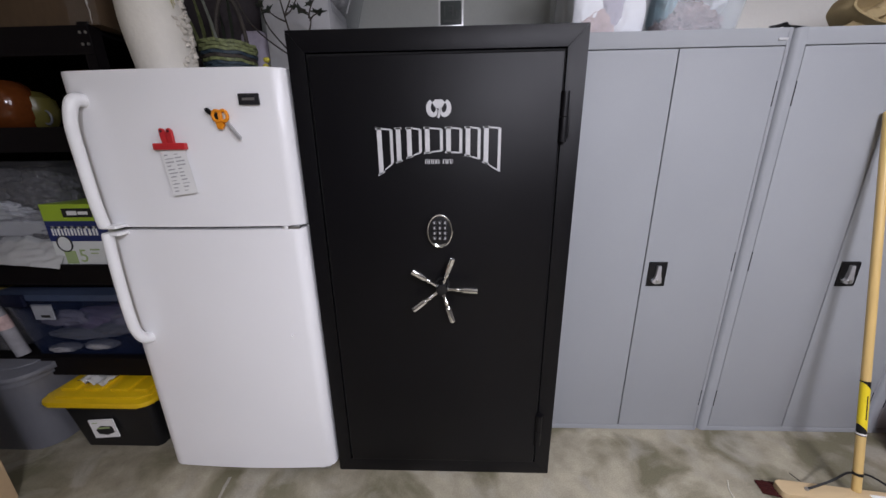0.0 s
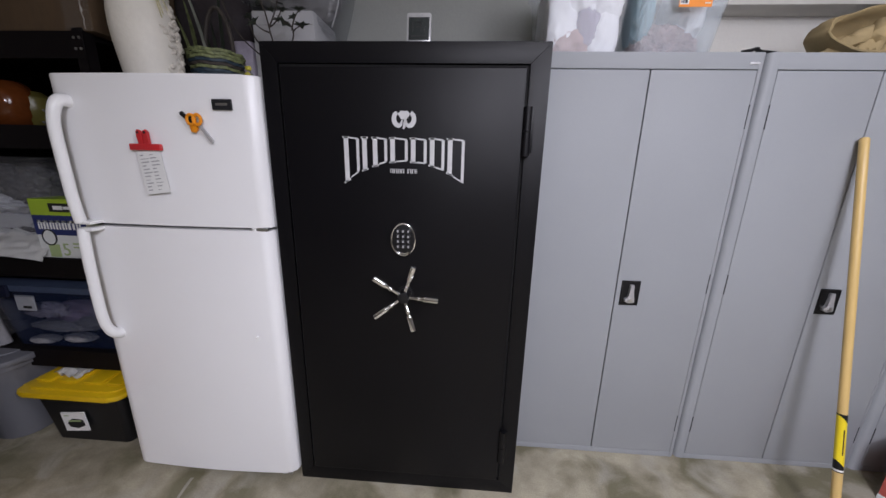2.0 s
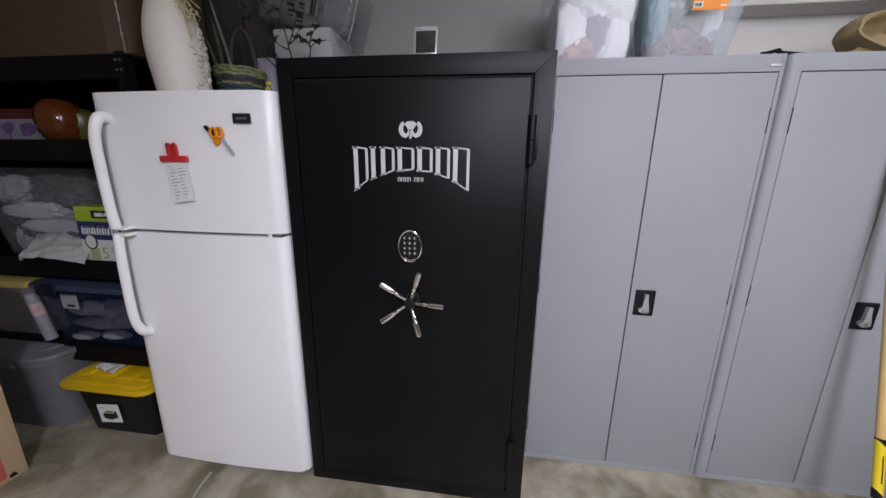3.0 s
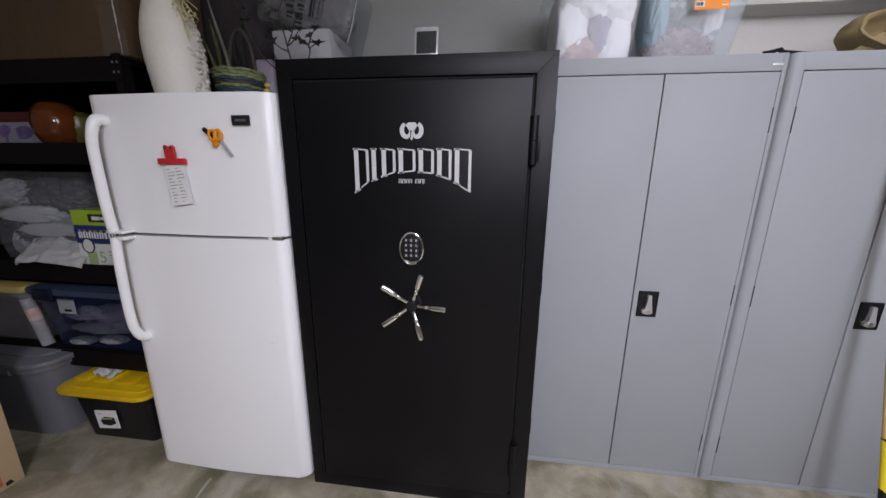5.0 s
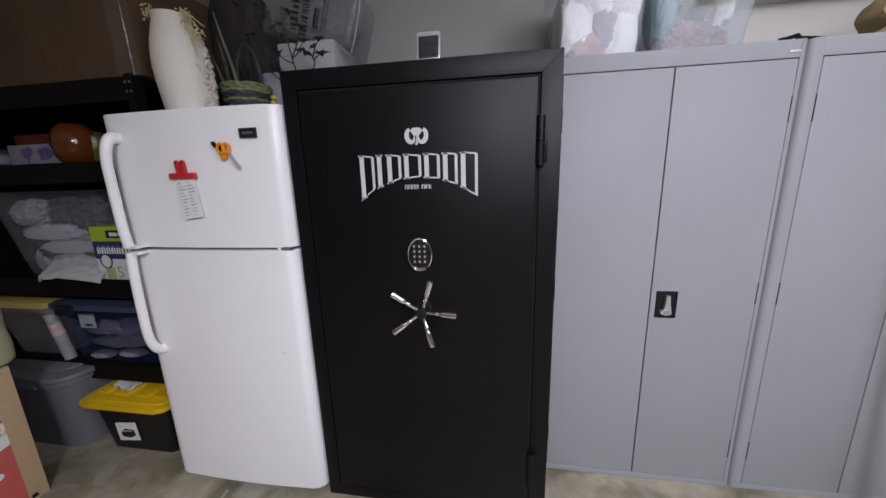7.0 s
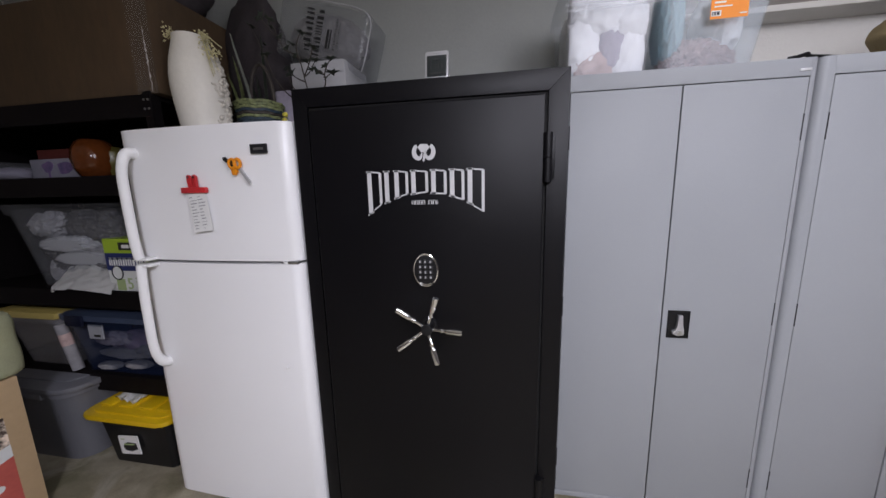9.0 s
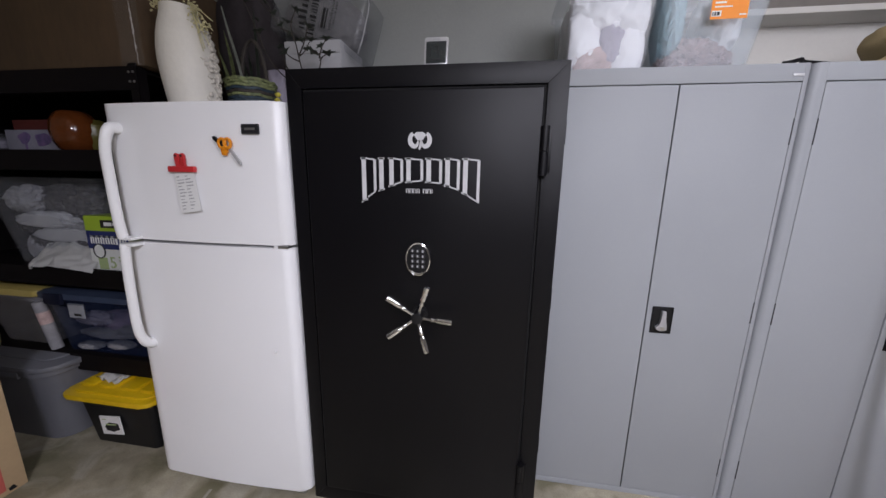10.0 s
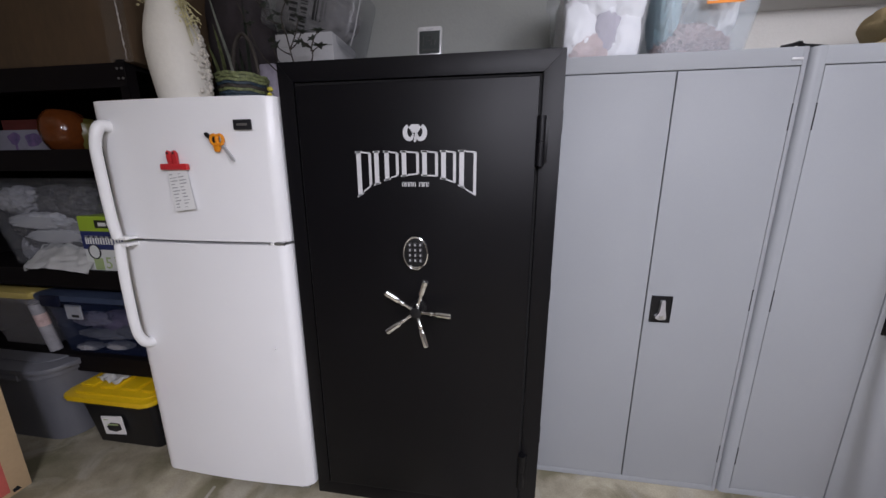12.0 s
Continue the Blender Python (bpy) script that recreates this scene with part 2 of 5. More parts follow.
def concrete():
    m = mat("worn_concrete", (0.21, 0.185, 0.13), 0.55, var=0.25, scale=1.6, fine=14, bump=0.12, color2=(0.40, 0.365, 0.275), roughvar=0.18, detail=8)
    n, l = m.node_tree.nodes, m.node_tree.links
    b = n["Principled BSDF"]
    ramp = b.inputs["Base Color"].links[0].from_node
    tc = n.new("ShaderNodeTexCoord")
    spots = n.new("ShaderNodeTexNoise")
    spots.inputs["Scale"].default_value, spots.inputs["Detail"].default_value, spots.inputs["Distortion"].default_value = 3.1, 9, 0.45
    l.new(tc.outputs["Object"], spots.inputs["Vector"])
    cut = n.new("ShaderNodeValToRGB")
    cut.color_ramp.elements[0].position, cut.color_ramp.elements[1].position = 0.49, 0.60
    l.new(spots.outputs[0], cut.inputs[0])
    dark = n.new("ShaderNodeMix")
    dark.data_type = "RGBA"
    l.new(cut.outputs[0], dark.inputs[0])
    l.new(ramp.outputs[0], dark.inputs[6])
    dark.inputs[7].default_value = (0.165, 0.150, 0.092, 1)
    pale = n.new("ShaderNodeTexNoise")
    pale.inputs["Scale"].default_value, pale.inputs["Detail"].default_value, pale.inputs["Distortion"].default_value = 5.5, 8, 0.6
    l.new(tc.outputs["Object"], pale.inputs["Vector"])
    worn = n.new("ShaderNodeMapRange")
    worn.inputs[1].default_value, worn.inputs[2].default_value, worn.inputs[3].default_value, worn.inputs[4].default_value = 0.52, 0.66, 0.0, 0.6
    l.new(pale.outputs[0], worn.inputs[0])
    light = n.new("ShaderNodeMix")
    light.data_type = "RGBA"
    l.new(worn.outputs[0], light.inputs[0])
    l.new(dark.outputs[2], light.inputs[6])
    light.inputs[7].default_value = (0.40, 0.375, 0.315, 1)
    speck = n.new("ShaderNodeTexNoise")
    speck.inputs["Scale"].default_value, speck.inputs["Detail"].default_value = 160, 2
    l.new(tc.outputs["Object"], speck.inputs["Vector"])
    sm = n.new("ShaderNodeMapRange")
    sm.inputs[1].default_value, sm.inputs[2].default_value, sm.inputs[3].default_value, sm.inputs[4].default_value = 0.3, 0.7, 0.87, 1.08
    l.new(speck.outputs[0], sm.inputs[0])
    mul = n.new("ShaderNodeMix")
    mul.data_type, mul.blend_type = "RGBA", "MULTIPLY"
    mul.inputs[0].default_value = 1.0
    l.new(light.outputs[2], mul.inputs[6])
    l.new(sm.outputs[0], mul.inputs[7])
    l.new(mul.outputs[2], b.inputs["Base Color"])
    return m


M_FLOOR = concrete()

# ---- mesh helpers ----
BASE = {}


def thing(name, at, label, category, group="", kind=""):
    ob = new(name)
    ob.location = at
    ob.empty_display_size = 0.05
    BASE[ob] = Vector(at)
    return tagged(ob, label, category, group, kind)


def link(name, bm, material, origin, smooth):
    bmesh.ops.translate(bm, vec=-origin, verts=bm.verts)
    bmesh.ops.recalc_face_normals(bm, faces=bm.faces)
    me = bpy.data.meshes.new(name)
    for f in bm.faces:
        f.smooth = smooth
    bm.to_mesh(me)
    bm.free()
    me.materials.append(material)
    if smooth:
        me.set_sharp_from_angle(angle=radians(38 if len(me.polygons) < 1000 else 75))
    return new(name, me)


def part(name, bm, material, parent, label="", smooth=True):
    ob = link(name, bm, material, BASE[parent], smooth)
    ob.parent = parent
    BASE[ob] = BASE[parent]
    return tagged(ob, label)


def solo(name, bm, material, at, label, category, group="", kind="", smooth=True):
    ob = link(name, bm, material, Vector(at), smooth)
    ob.location = at
    BASE[ob] = Vector(at)
    return tagged(ob, label, category, group, kind)


def box(x0, x1, y0, y1, z0, z1, bevel=0.0, seg=2, bm=None, m=None):
    bm = bm or bmesh.new()
    got = bmesh.ops.create_cube(bm, size=1.0)["verts"]
    bmesh.ops.transform(bm, matrix=Matrix.LocRotScale(((x0 + x1) / 2, (y0 + y1) / 2, (z0 + z1) / 2), None, (x1 - x0, y1 - y0, z1 - z0)), verts=got)
    if bevel:
        edges = list({e for v in got for e in v.link_edges})
        got = list({v for f in bmesh.ops.bevel(bm, geom=edges, offset=bevel, segments=seg, affect="EDGES", profile=0.6)["faces"] for v in f.verts} | {v for v in got if v.is_valid})
    if m is not None:
        bmesh.ops.transform(bm, matrix=m, verts=got)
    return bm


def prism(pts, z0, z1, bevel=0.0, axis="z", bm=None):
    """A polygon in x, y drawn up from z0 to z1; axis "y": a polygon in x, z drawn along y."""
    bm = bm or bmesh.new()
    def place(p, h):
        return (p[0], p[1], h) if axis == "z" else ((p[0], h, p[1]) if axis == "y" else (h, p[0], p[1]))
    lo, hi = [bm.verts.new(place(p, z0)) for p in pts], [bm.verts.new(place(p, z1)) for p in pts]
    caps = [bm.faces.new(lo), bm.faces.new(hi)]
    for i in range(len(pts)):
        j = (i + 1) % len(pts)
        bm.faces.new((lo[i], lo[j], hi[j], hi[i]))
    if bevel:
        edges = list({e for f in caps for e in f.edges})
        bmesh.ops.bevel(bm, geom=edges, offset=bevel, segments=2, affect="EDGES", profile=0.6)
    return bm


def tube(pts, r, seg=12, bm=None, flat=1.0, taper=None, cap=True):
    """A round rod along the points; flat squeezes it sideways; taper gives a radius factor at each point."""
    bm = bm or bmesh.new()
    pts = [Vector(p) for p in pts]
    rings, up = [], None
    for i, p in enumerate(pts):
        d = (pts[min(i + 1, len(pts) - 1)] - pts[max(i - 1, 0)]).normalized()
        if up is None:
            up = d.orthogonal().normalized() if abs(d.x) > 0.9 else (Vector((1, 0, 0)) - d * d.x).normalized()
        up = (up - d * up.dot(d)).normalized()
        side = d.cross(up)
        k = r * (taper[i] if taper else 1.0)
        rings.append([bm.verts.new(p + up * (k * flat * math.cos(a)) + side * (k * math.sin(a))) for a in (2 * math.pi * s / seg for s in range(seg))])
    for a, b in zip(rings, rings[1:]):
        for s in range(seg):
            bm.faces.new((a[s], a[(s + 1) % seg], b[(s + 1) % seg], b[s]))
    if cap:
        bm.faces.new(rings[0])
        bm.faces.new(rings[-1])
    return bm


def smoothed(pts, n=6):
    """Points on a smooth line through pts."""
    pts = [Vector(p) for p in pts]
    out = []
    for i in range(len(pts) - 1):
        a, b, c, d = pts[max(i - 1, 0)], pts[i], pts[i + 1], pts[min(i + 2, len(pts) - 1)]
        for k in range(n):
            t = k / n
            out.append(0.5 * (2 * b + (c - a) * t + (2 * a - 5 * b + 4 * c - d) * t * t + (3 * b - a - 3 * c + d) * t ** 3))
    return out + [pts[-1]]


def lathe(profile, at, seg=40, bm=None, wave=None):
    bm = bm or bmesh.new()
    rings = []
    for r, z in profile:
        rings.append([bm.verts.new((at[0] + r * (wave(a, z) if wave else 1) * math.cos(a), at[1] + r * (wave(a, z) if wave else 1) * math.sin(a), at[2] + z)) for a in (2 * math.pi * s / seg for s in range(seg))])
    for a, b in zip(rings, rings[1:]):
        for s in range(seg):
            bm.faces.new((a[s], a[(s + 1) % seg], b[(s + 1) % seg], b[s]))
    bm.faces.new(rings[0])
    bm.faces.new(rings[-1])
    return bm


def lump(center, size, seed, amp=0.25, freq=3.0, sub=4, bm=None, fold=0.5, boxy=0.0):
    """A soft heap of cloth: a ball with folds, flat where it rests."""
    bm = bm or bmesh.new()
    got = bmesh.ops.create_icosphere(bm, subdivisions=sub, radius=1.0)["verts"]
    off = Vector((seed * 3.7, seed * 1.9, seed * 5.3))
    for v in got:
        p = v.co.copy()
        f = noise.noise(p * freq + off) * (1 - fold) + fold * (0.6 - 2 * abs(noise.noise(p * freq * 1.3 + off * 2))) * 0.8
        f += 0.3 * noise.noise(p * freq * 3 + off)
        if boxy:
            p = p / (abs(p.x) ** 9 + abs(p.y) ** 9 + abs(p.z) ** 9) ** (boxy / 9)
        p = p * (1 + amp * f)
        p.z = max(p.z, -0.86)
        v.co = Vector((center[0] + p.x * size[0], center[1] + p.y * size[1], center[2] + p.z * size[2]))
    return bm


def sheet(w, d, nx, ny, height, m):
    """A thin crumpled sheet with thickness, from a height function of its own two ways."""
    bm = bmesh.new()
    grid = [[bm.verts.new(((i / nx - 0.5) * w, (j / ny - 0.5) * d, height(i / nx, j / ny))) for i in range(nx + 1)] for j in range(ny + 1)]
    for j in range(ny):
        for i in range(nx):
            bm.faces.new((grid[j][i], grid[j][i + 1], grid[j + 1][i + 1], grid[j + 1][i]))
    bmesh.ops.solidify(bm, geom=bm.faces[:], thickness=0.0012)
    bmesh.ops.transform(bm, matrix=m, verts=bm.verts)
    return bm


def rounded(x0, x1, y0, y1, r, n=5):
    pts = []
    for cx, cy, a0 in ((x1 - r, y1 - r, 0), (x0 + r, y1 - r, 90), (x0 + r, y0 + r, 180), (x1 - r, y0 + r, 270)):
        for k in range(n + 1):
            a = radians(a0 + 90 * k / n)
            pts.append((cx + r * math.cos(a), cy + r * math.sin(a)))
    return pts


def tub(x0, x1, y0, y1, z0, z1, taper=0.03, r=0.03, wall=0.004, lip=0.012):
    """An open tapered tub with a rolled lip: narrower at its foot."""
    bm = bmesh.new()
    def ring(grow, z):
        return [bm.verts.new((x, y, z)) for x, y in rounded(x0 - grow, x1 + grow, y0 - grow, y1 + grow, r)]
    h = z1 - z0
    levels = [(-taper, z0), (-taper * 0.55, z0 + h * 0.45), (-0.002, z1 - 0.03), (lip, z1 - 0.026), (lip, z1), (-0.004, z1), (-taper * 0.55 - wall, z0 + h * 0.45), (-taper - wall, z0 + wall)]
    rings = [ring(g, z) for g, z in levels]
    for a, b in zip(rings, rings[1:]):
        for s in range(len(a)):
            bm.faces.new((a[s], a[(s + 1) % len(a)], b[(s + 1) % len(a)], b[s]))
    bm.faces.new(rings[0])
    bm.faces.new(rings[-1])
    return bm


def bars_x(rows):
    """Thin printed bars on a face that looks towards -x: rows of y0, y1, z0, z1."""
    bm = bmesh.new()
    for y0, y1, z0, z1 in rows:
        box(-0.0035, -0.001, min(y0, y1), max(y0, y1), z0, z1, bm=bm)
    return bm


def lettering(text, size, m):
    """Printed characters in the built-in font, as a thin mesh."""
    cu = bpy.data.curves.new("lettering", "FONT")
    cu.body, cu.size, cu.extrude, cu.align_x = text, size, 0.0008, "LEFT"
    tmp = bpy.data.objects.new("lettering", cu)
    scene.collection.objects.link(tmp)
    me = bpy.data.meshes.new_from_object(tmp.evaluated_get(bpy.context.evaluated_depsgraph_get()))
    bpy.data.objects.remove(tmp)
    bm = bmesh.new()
    bm.from_mesh(me)
    bmesh.ops.transform(bm, matrix=m, verts=bm.verts)
    return bm


def bars(rows, y, bm=None, depth=0.0012):
    """Thin printed bars on a face that looks towards -y: rows of x0, x1, z0, z1."""
    bm = bm or bmesh.new()
    for x0, x1, z0, z1 in rows:
        box(x0, x1, y - depth, y, z0, z1, bm=bm)
    return bm


# ---- the room ----
def room():
    for name, a, m, label in (
        ("floor", (-3.9, 3.6, -5.8, 0.5, -0.15, 0.0), M_FLOOR, "worn stained grey-beige concrete garage floor"),
        ("ceiling", (-3.9, 3.6, -5.8, 0.5, 2.7, 2.85), M_CEIL, "plain white painted garage ceiling"),
        ("wall_north", (-4.05, 3.75, 0.5, 0.65, -0.15, 2.85), M_WALL, "off-white painted garage wall behind the cabinets"),
        # out-of-view walls, kept dull so the safe mirrors a darker room
        ("wall_south", (-4.05, 3.75, -5.95, -5.8, -0.15, 2.85), M_BACKWALL, "unseen dull grey-brown garage wall"),
        ("wall_west", (-4.05, -3.9, -5.8, 0.5, -0.15, 2.85), M_BACKWALL, "unseen dull grey-brown garage wall beside the shelving"),
        ("wall_east", (3.6, 3.75, -5.8, 0.5, -0.15, 2.85), M_BACKWALL, "unseen dull grey-brown garage wall"),
    ):
        solo(name, box(*a), m, (0, 0, 0), label, name.split("_")[0], kind="structure", smooth=False)
    # thin grey-green sheet, darker than the wall to its right
    solo("wall_panel", box(-3.88, -0.2, 0.496, 0.4995, 0.001, 2.699), M_GREYWALL, (-2.0, 0.49, 0), "grey-green wall part behind the safe, darker than the rest", "wall", kind="structure", smooth=False)
    # the stretch above the ledge is darker than the wall below
    solo("wall_band", box(0.12, 3.55, 0.47, 0.4995, 2.142, 2.699, 0.003), M_BACKWALL, (0.12, 0.48, 2.18), "dull grey band above the ledge", "wall", kind="structure", smooth=False)
    bm = box(0.12, 3.55, 0.365, 0.4995, 2.116, 2.141, 0.003)
    solo("trim", bm, M_TRIM, (0.12, 0.47, 2.155), "pale painted wooden ledge along the wall", "trim", kind="structure", smooth=False)
    x, y, z = PANEL
    fix = thing("ceiling_light", (x, y, 2.7), "white flat ceiling light panel, switched on", "light")
    part("housing", box(x - 0.30, x + 0.30, y - 0.13, y + 0.13, z + 0.04, 2.70, 0.008), M_FRIDGE_PLASTIC, fix)
    part("diffuser", prism(rounded(x - 0.28, x + 0.28, y - 0.11, y + 0.11, 0.02), z + 0.012, z + 0.04, 0.006), M_LAMP, fix, "glowing white diffuser")
    x, y, z = BULB
    fix = thing("pendant_lamp", (x, y, 2.7), "white pendant lamp holder with a lit bulb", "light")
    part("holder", lathe([(0.045, 2.66), (0.05, 2.67), (0.05, 2.70), (0.03, 2.70)], (x, y, 0), 24), M_FRIDGE_PLASTIC, fix)
    part("cord", tube([(x, y, z + 0.30), (x, y, 2.665)], 0.006, 8), M_FRIDGE_PLASTIC, fix)
    part("bulb", lathe([(0.012, 0.205), (0.03, 0.215), (0.036, 0.235), (0.03, 0.262), (0.018, 0.30), (0.01, 0.305)], (x, y, z), 20), M_LAMP, fix, "glowing white bulb")


room()


# ---- the safe ----
SX0, SX1, SY, SZ = -1.371, -0.423, -0.256, 1.778
DX0, DX1, DZ0, DZ1 = -1.300, -0.498, 0.086, 1.700


def safe():
    s = thing("gun_safe", ((SX0 + SX1) / 2, 0.05, 0), "tall black satin steel gun safe with a five-spoke chrome handle", "safe")
    part("body", box(SX0, SX1, SY + 0.004, 0.38, 0.0, SZ, 0.006), M_SAFE, s)
    # four mitred frame bars that slope towards the door
    out = [(SX0 + 0.0005, 0.001), (SX1 - 0.0005, 0.001), (SX1 - 0.0005, SZ - 0.0005), (SX0 + 0.0005, SZ - 0.0005)]
    inn = [(DX0 - 0.012, DZ0 - 0.012), (DX1 + 0.010, DZ0 - 0.012), (DX1 + 0.010, DZ1 + 0.012), (DX0 - 0.012, DZ1 + 0.012)]
    for k in range(4):
        q, bm = (k + 1) % 4, bmesh.new()
        front = [(*out[k], SY - 0.004), (*out[q], SY - 0.004), (*inn[q], SY - 0.010), (*inn[k], SY - 0.010)]
        fv = [bm.verts.new((x, y, z)) for x, z, y in front]
        bv = [bm.verts.new((x, SY + 0.003, z)) for x, z, y in front]
        bm.faces.new(fv)
        bm.faces.new(bv[::-1])
        for e in range(4):
            bm.faces.new((fv[e], fv[(e + 1) % 4], bv[(e + 1) % 4], bv[e]))
        bmesh.ops.bevel(bm, geom=bm.edges[:], offset=0.0014, segments=2, affect="EDGES", profile=0.6)
        part("frame_bar", bm, M_SAFE, s)
    part("gap", box(DX0 - 0.011, DX1 + 0.009, SY + 0.0005, SY + 0.0035, DZ0 - 0.011, DZ1 + 0.011), M_SAFE_GAP, s, "dark gap round the door")
    d = part("door", box(DX0, DX1, SY - 0.024, SY, DZ0, DZ1, 0.005, 3), M_SAFE, s)
    f = SY - 0.024
    for z0, z1 in ((1.432, 1.584), (0.185, 0.338)):
        h = (z1 - z0) / 2
        part("hinge", tube([(DX1 + 0.010, SY - 0.022, z0), (DX1 + 0.010, SY - 0.022, z0 + h - 0.001)], 0.0145), M_SAFE, s)
        part("hinge", tube([(DX1 + 0.010, SY - 0.022, z0 + h + 0.001), (DX1 + 0.010, SY - 0.022, z1)], 0.0145), M_SAFE, s)
        part("hinge_plate", box(DX1 + 0.012, DX1 + 0.034, SY - 0.013, SY - 0.005, z0 + 0.01, z1 - 0.01, 0.002), M_SAFE, s)
    # emblem: seven plain blocks under an arch, a small line of bars and a curled shape
    top, n = 1.484, 7
    edges = [-1.101, -1.038, -1.002, -0.942, -0.872, -0.808, -0.748, -0.681]
    mid = -0.890
    def foot(x):
        u = abs(x - mid) / 0.207
        return 1.403 - 0.073 * u ** 2.2
    def stroke(bm, x0, x1, za0, za1, zb0, zb1):
        prism([(x0, za0), (x1, zb0), (x1, zb1), (x0, za1)], f - 0.0012, f + 0.0005, axis="y", bm=bm)
    for i in range(n):
        a, b = edges[i] + 0.003, edges[i + 1] - 0.003
        bm = bmesh.new()
        w, thin = 0.0155, 0.0095
        stroke(bm, a + 0.003, a + 0.003 + w, foot(a), top, foot(a + w), top)
        stroke(bm, a - 0.001, a + w + 0.007, top - 0.0055, top + 0.0006, top - 0.0055, top + 0.0006)
        stroke(bm, a - 0.001, a + w + 0.007, foot(a) - 0.0006, foot(a) + 0.005, foot(a + w) - 0.0006, foot(a + w) + 0.005)
        if b - a > 0.04:
            stroke(bm, b - thin - 0.002, b - 0.002, foot(b - thin) + 0.007, top - 0.007, foot(b) + 0.007, top - 0.007)
            stroke(bm, a + w + 0.008, b - 0.006, top - 0.006, top - 0.001, top - 0.009, top - 0.004)
            stroke(bm, a + w + 0.008, b - 0.006, foot(a + w + 0.008) + 0.001, foot(a + w + 0.008) + 0.006, foot(b - 0.006) + 0.004, foot(b - 0.006) + 0.009)
        part("emblem_block", bm, M_WHITE_INK, d, "silver-white block of the emblem", smooth=False)
    x, rows = -0.937, []
    for w in (0.010, 0.012, 0.010, 0.010, -0.008, 0.013, 0.014, 0.003):
        if w > 0:
            rows += [(x, x + w * 0.28, 1.367, 1.382), (x + w * 0.70, x + w, 1.367, 1.382), (x, x + w, 1.3795, 1.382)]
        x += abs(w) + 0.0018
    part("emblem_line", bars(rows, f + 0.0003), M_WHITE_INK, d, "silver-white line of small bars", smooth=False)
    # two curled crescents over a tapering plain middle
    bm = bmesh.new()
    for k in (-1, 1):
        arc = [0.35 + 4.3 * q / 16 for q in range(17)]
        pts = [(mid + 0.001 + k * (0.0165 + (0.0185 - 0.006 * q / 16) * math.sin(a) * (1 if q < 11 else 0.8)), f, 1.541 + (0.0225 - 0.004 * q / 16) * math.cos(a)) for q, a in enumerate(arc)]
        tube(pts, 0.0062, 8, bm, taper=[0.9 + 0.5 * math.sin(math.pi * q / 16) - 0.6 * (q / 16) ** 2 for q in range(17)])
    prism([(mid - 0.020, 1.558), (mid - 0.010, 1.567), (mid + 0.012, 1.567), (mid + 0.022, 1.558), (mid + 0.010, 1.541), (mid - 0.008, 1.541)], f - 0.0012, f + 0.0005, axis="y", bm=bm)
    prism([(mid + 0.002, 1.543), (mid + 0.008, 1.543), (mid + 0.006, 1.518), (mid + 0.001, 1.510), (mid - 0.004, 1.513)], f - 0.0012, f + 0.0005, axis="y", bm=bm)
    for v in bm.verts:
        v.co.y = f - 0.0014 if v.co.y < f else f + 0.0004
    part("emblem_curl", bm, M_WHITE_INK, d, "silver-white curled emblem", smooth=False)
    # keypad
    kx, kz = -0.891, 1.138
    def oval(a, b, n=36):
        return [(kx + a * math.cos(2 * math.pi * i / n), kz + b * math.sin(2 * math.pi * i / n)) for i in range(n)]
    k = part("keypad", prism(oval(0.0420, 0.0575), f - 0.02, f, 0.006, axis="y"), M_BLACK_PLASTIC, d, "oval black keypad with chrome rim and keys")
    part("rim", tube([(x, f - 0.017, z) for x, z in oval(0.0420, 0.0575)] + [(kx + 0.0420, f - 0.017, kz)], 0.0036, 8), M_CHROME, k, "chrome rim")
    for r in range(4):
        for c in range(3):
            x, z = kx + (c - 1) * 0.0185, kz + 0.031 - r * 0.0185
            part("key", prism([(x + 0.0078 * math.copysign(abs(math.cos(q)) ** 0.6, math.cos(q)), z + 0.0078 * math.copysign(abs(math.sin(q)) ** 0.6, math.sin(q))) for q in (math.pi * j / 8 for j in range(16))], f - 0.0235, f - 0.0195, 0.0015, axis="y"), M_BADGE, k)
            part("key_mark", bars([(x - 0.0028, x + 0.0028, z - 0.004, z + 0.004)], f - 0.0232), M_LIGHT_GREY, k)
    part("battery_cover", tube([(kx + 0.022 * math.sin(a), f - 0.021, kz - 0.038 - 0.012 * math.cos(a)) for a in (-1.1 + 2.2 * j / 10 for j in range(11))], 0.0028, 8), M_CHROME, k)
    # spoke handle
    hx, hz = -0.886, 0.932
    h = part("handle_hub", prism([(hx + 0.0205 * math.cos(math.pi * j / 12), hz + 0.0205 * math.sin(math.pi * j / 12)) for j in range(24)], f - 0.062, f - 0.0, 0.004, axis="y"), M_BLACK_PLASTIC, d, "black hub of the spoke handle")
    part("escutcheon", prism([(hx + 0.029 * math.cos(math.pi * j / 14), hz + 0.029 * math.sin(math.pi * j / 14)) for j in range(28)], f - 0.008, f + 0.001, 0.003, axis="y"), M_BLACK_PLASTIC, d, "black collar")
    for a in (72, 144, 216, 288, 0):
        u = Vector((math.cos(radians(a)), -0.17, math.sin(radians(a)))).normalized()
        o = Vector((hx, f - 0.046, hz))
        along = [0.016, 0.050, 0.054, 0.058, 0.062, 0.070, 0.074, 0.079, 0.124, 0.129, 0.131]
        part("spoke", tube([o + u * q for q in along], 0.0112, 16, taper=[0.56, 0.56, 0.80, 0.80, 0.58, 0.66, 0.92, 0.98, 1.0, 0.92, 0.6]), M_CHROME, h, "chrome spoke with a thicker grip")


safe()


# ---- the refrigerator ----
FX0, FX1, FF = -2.143, -1.384, -0.288


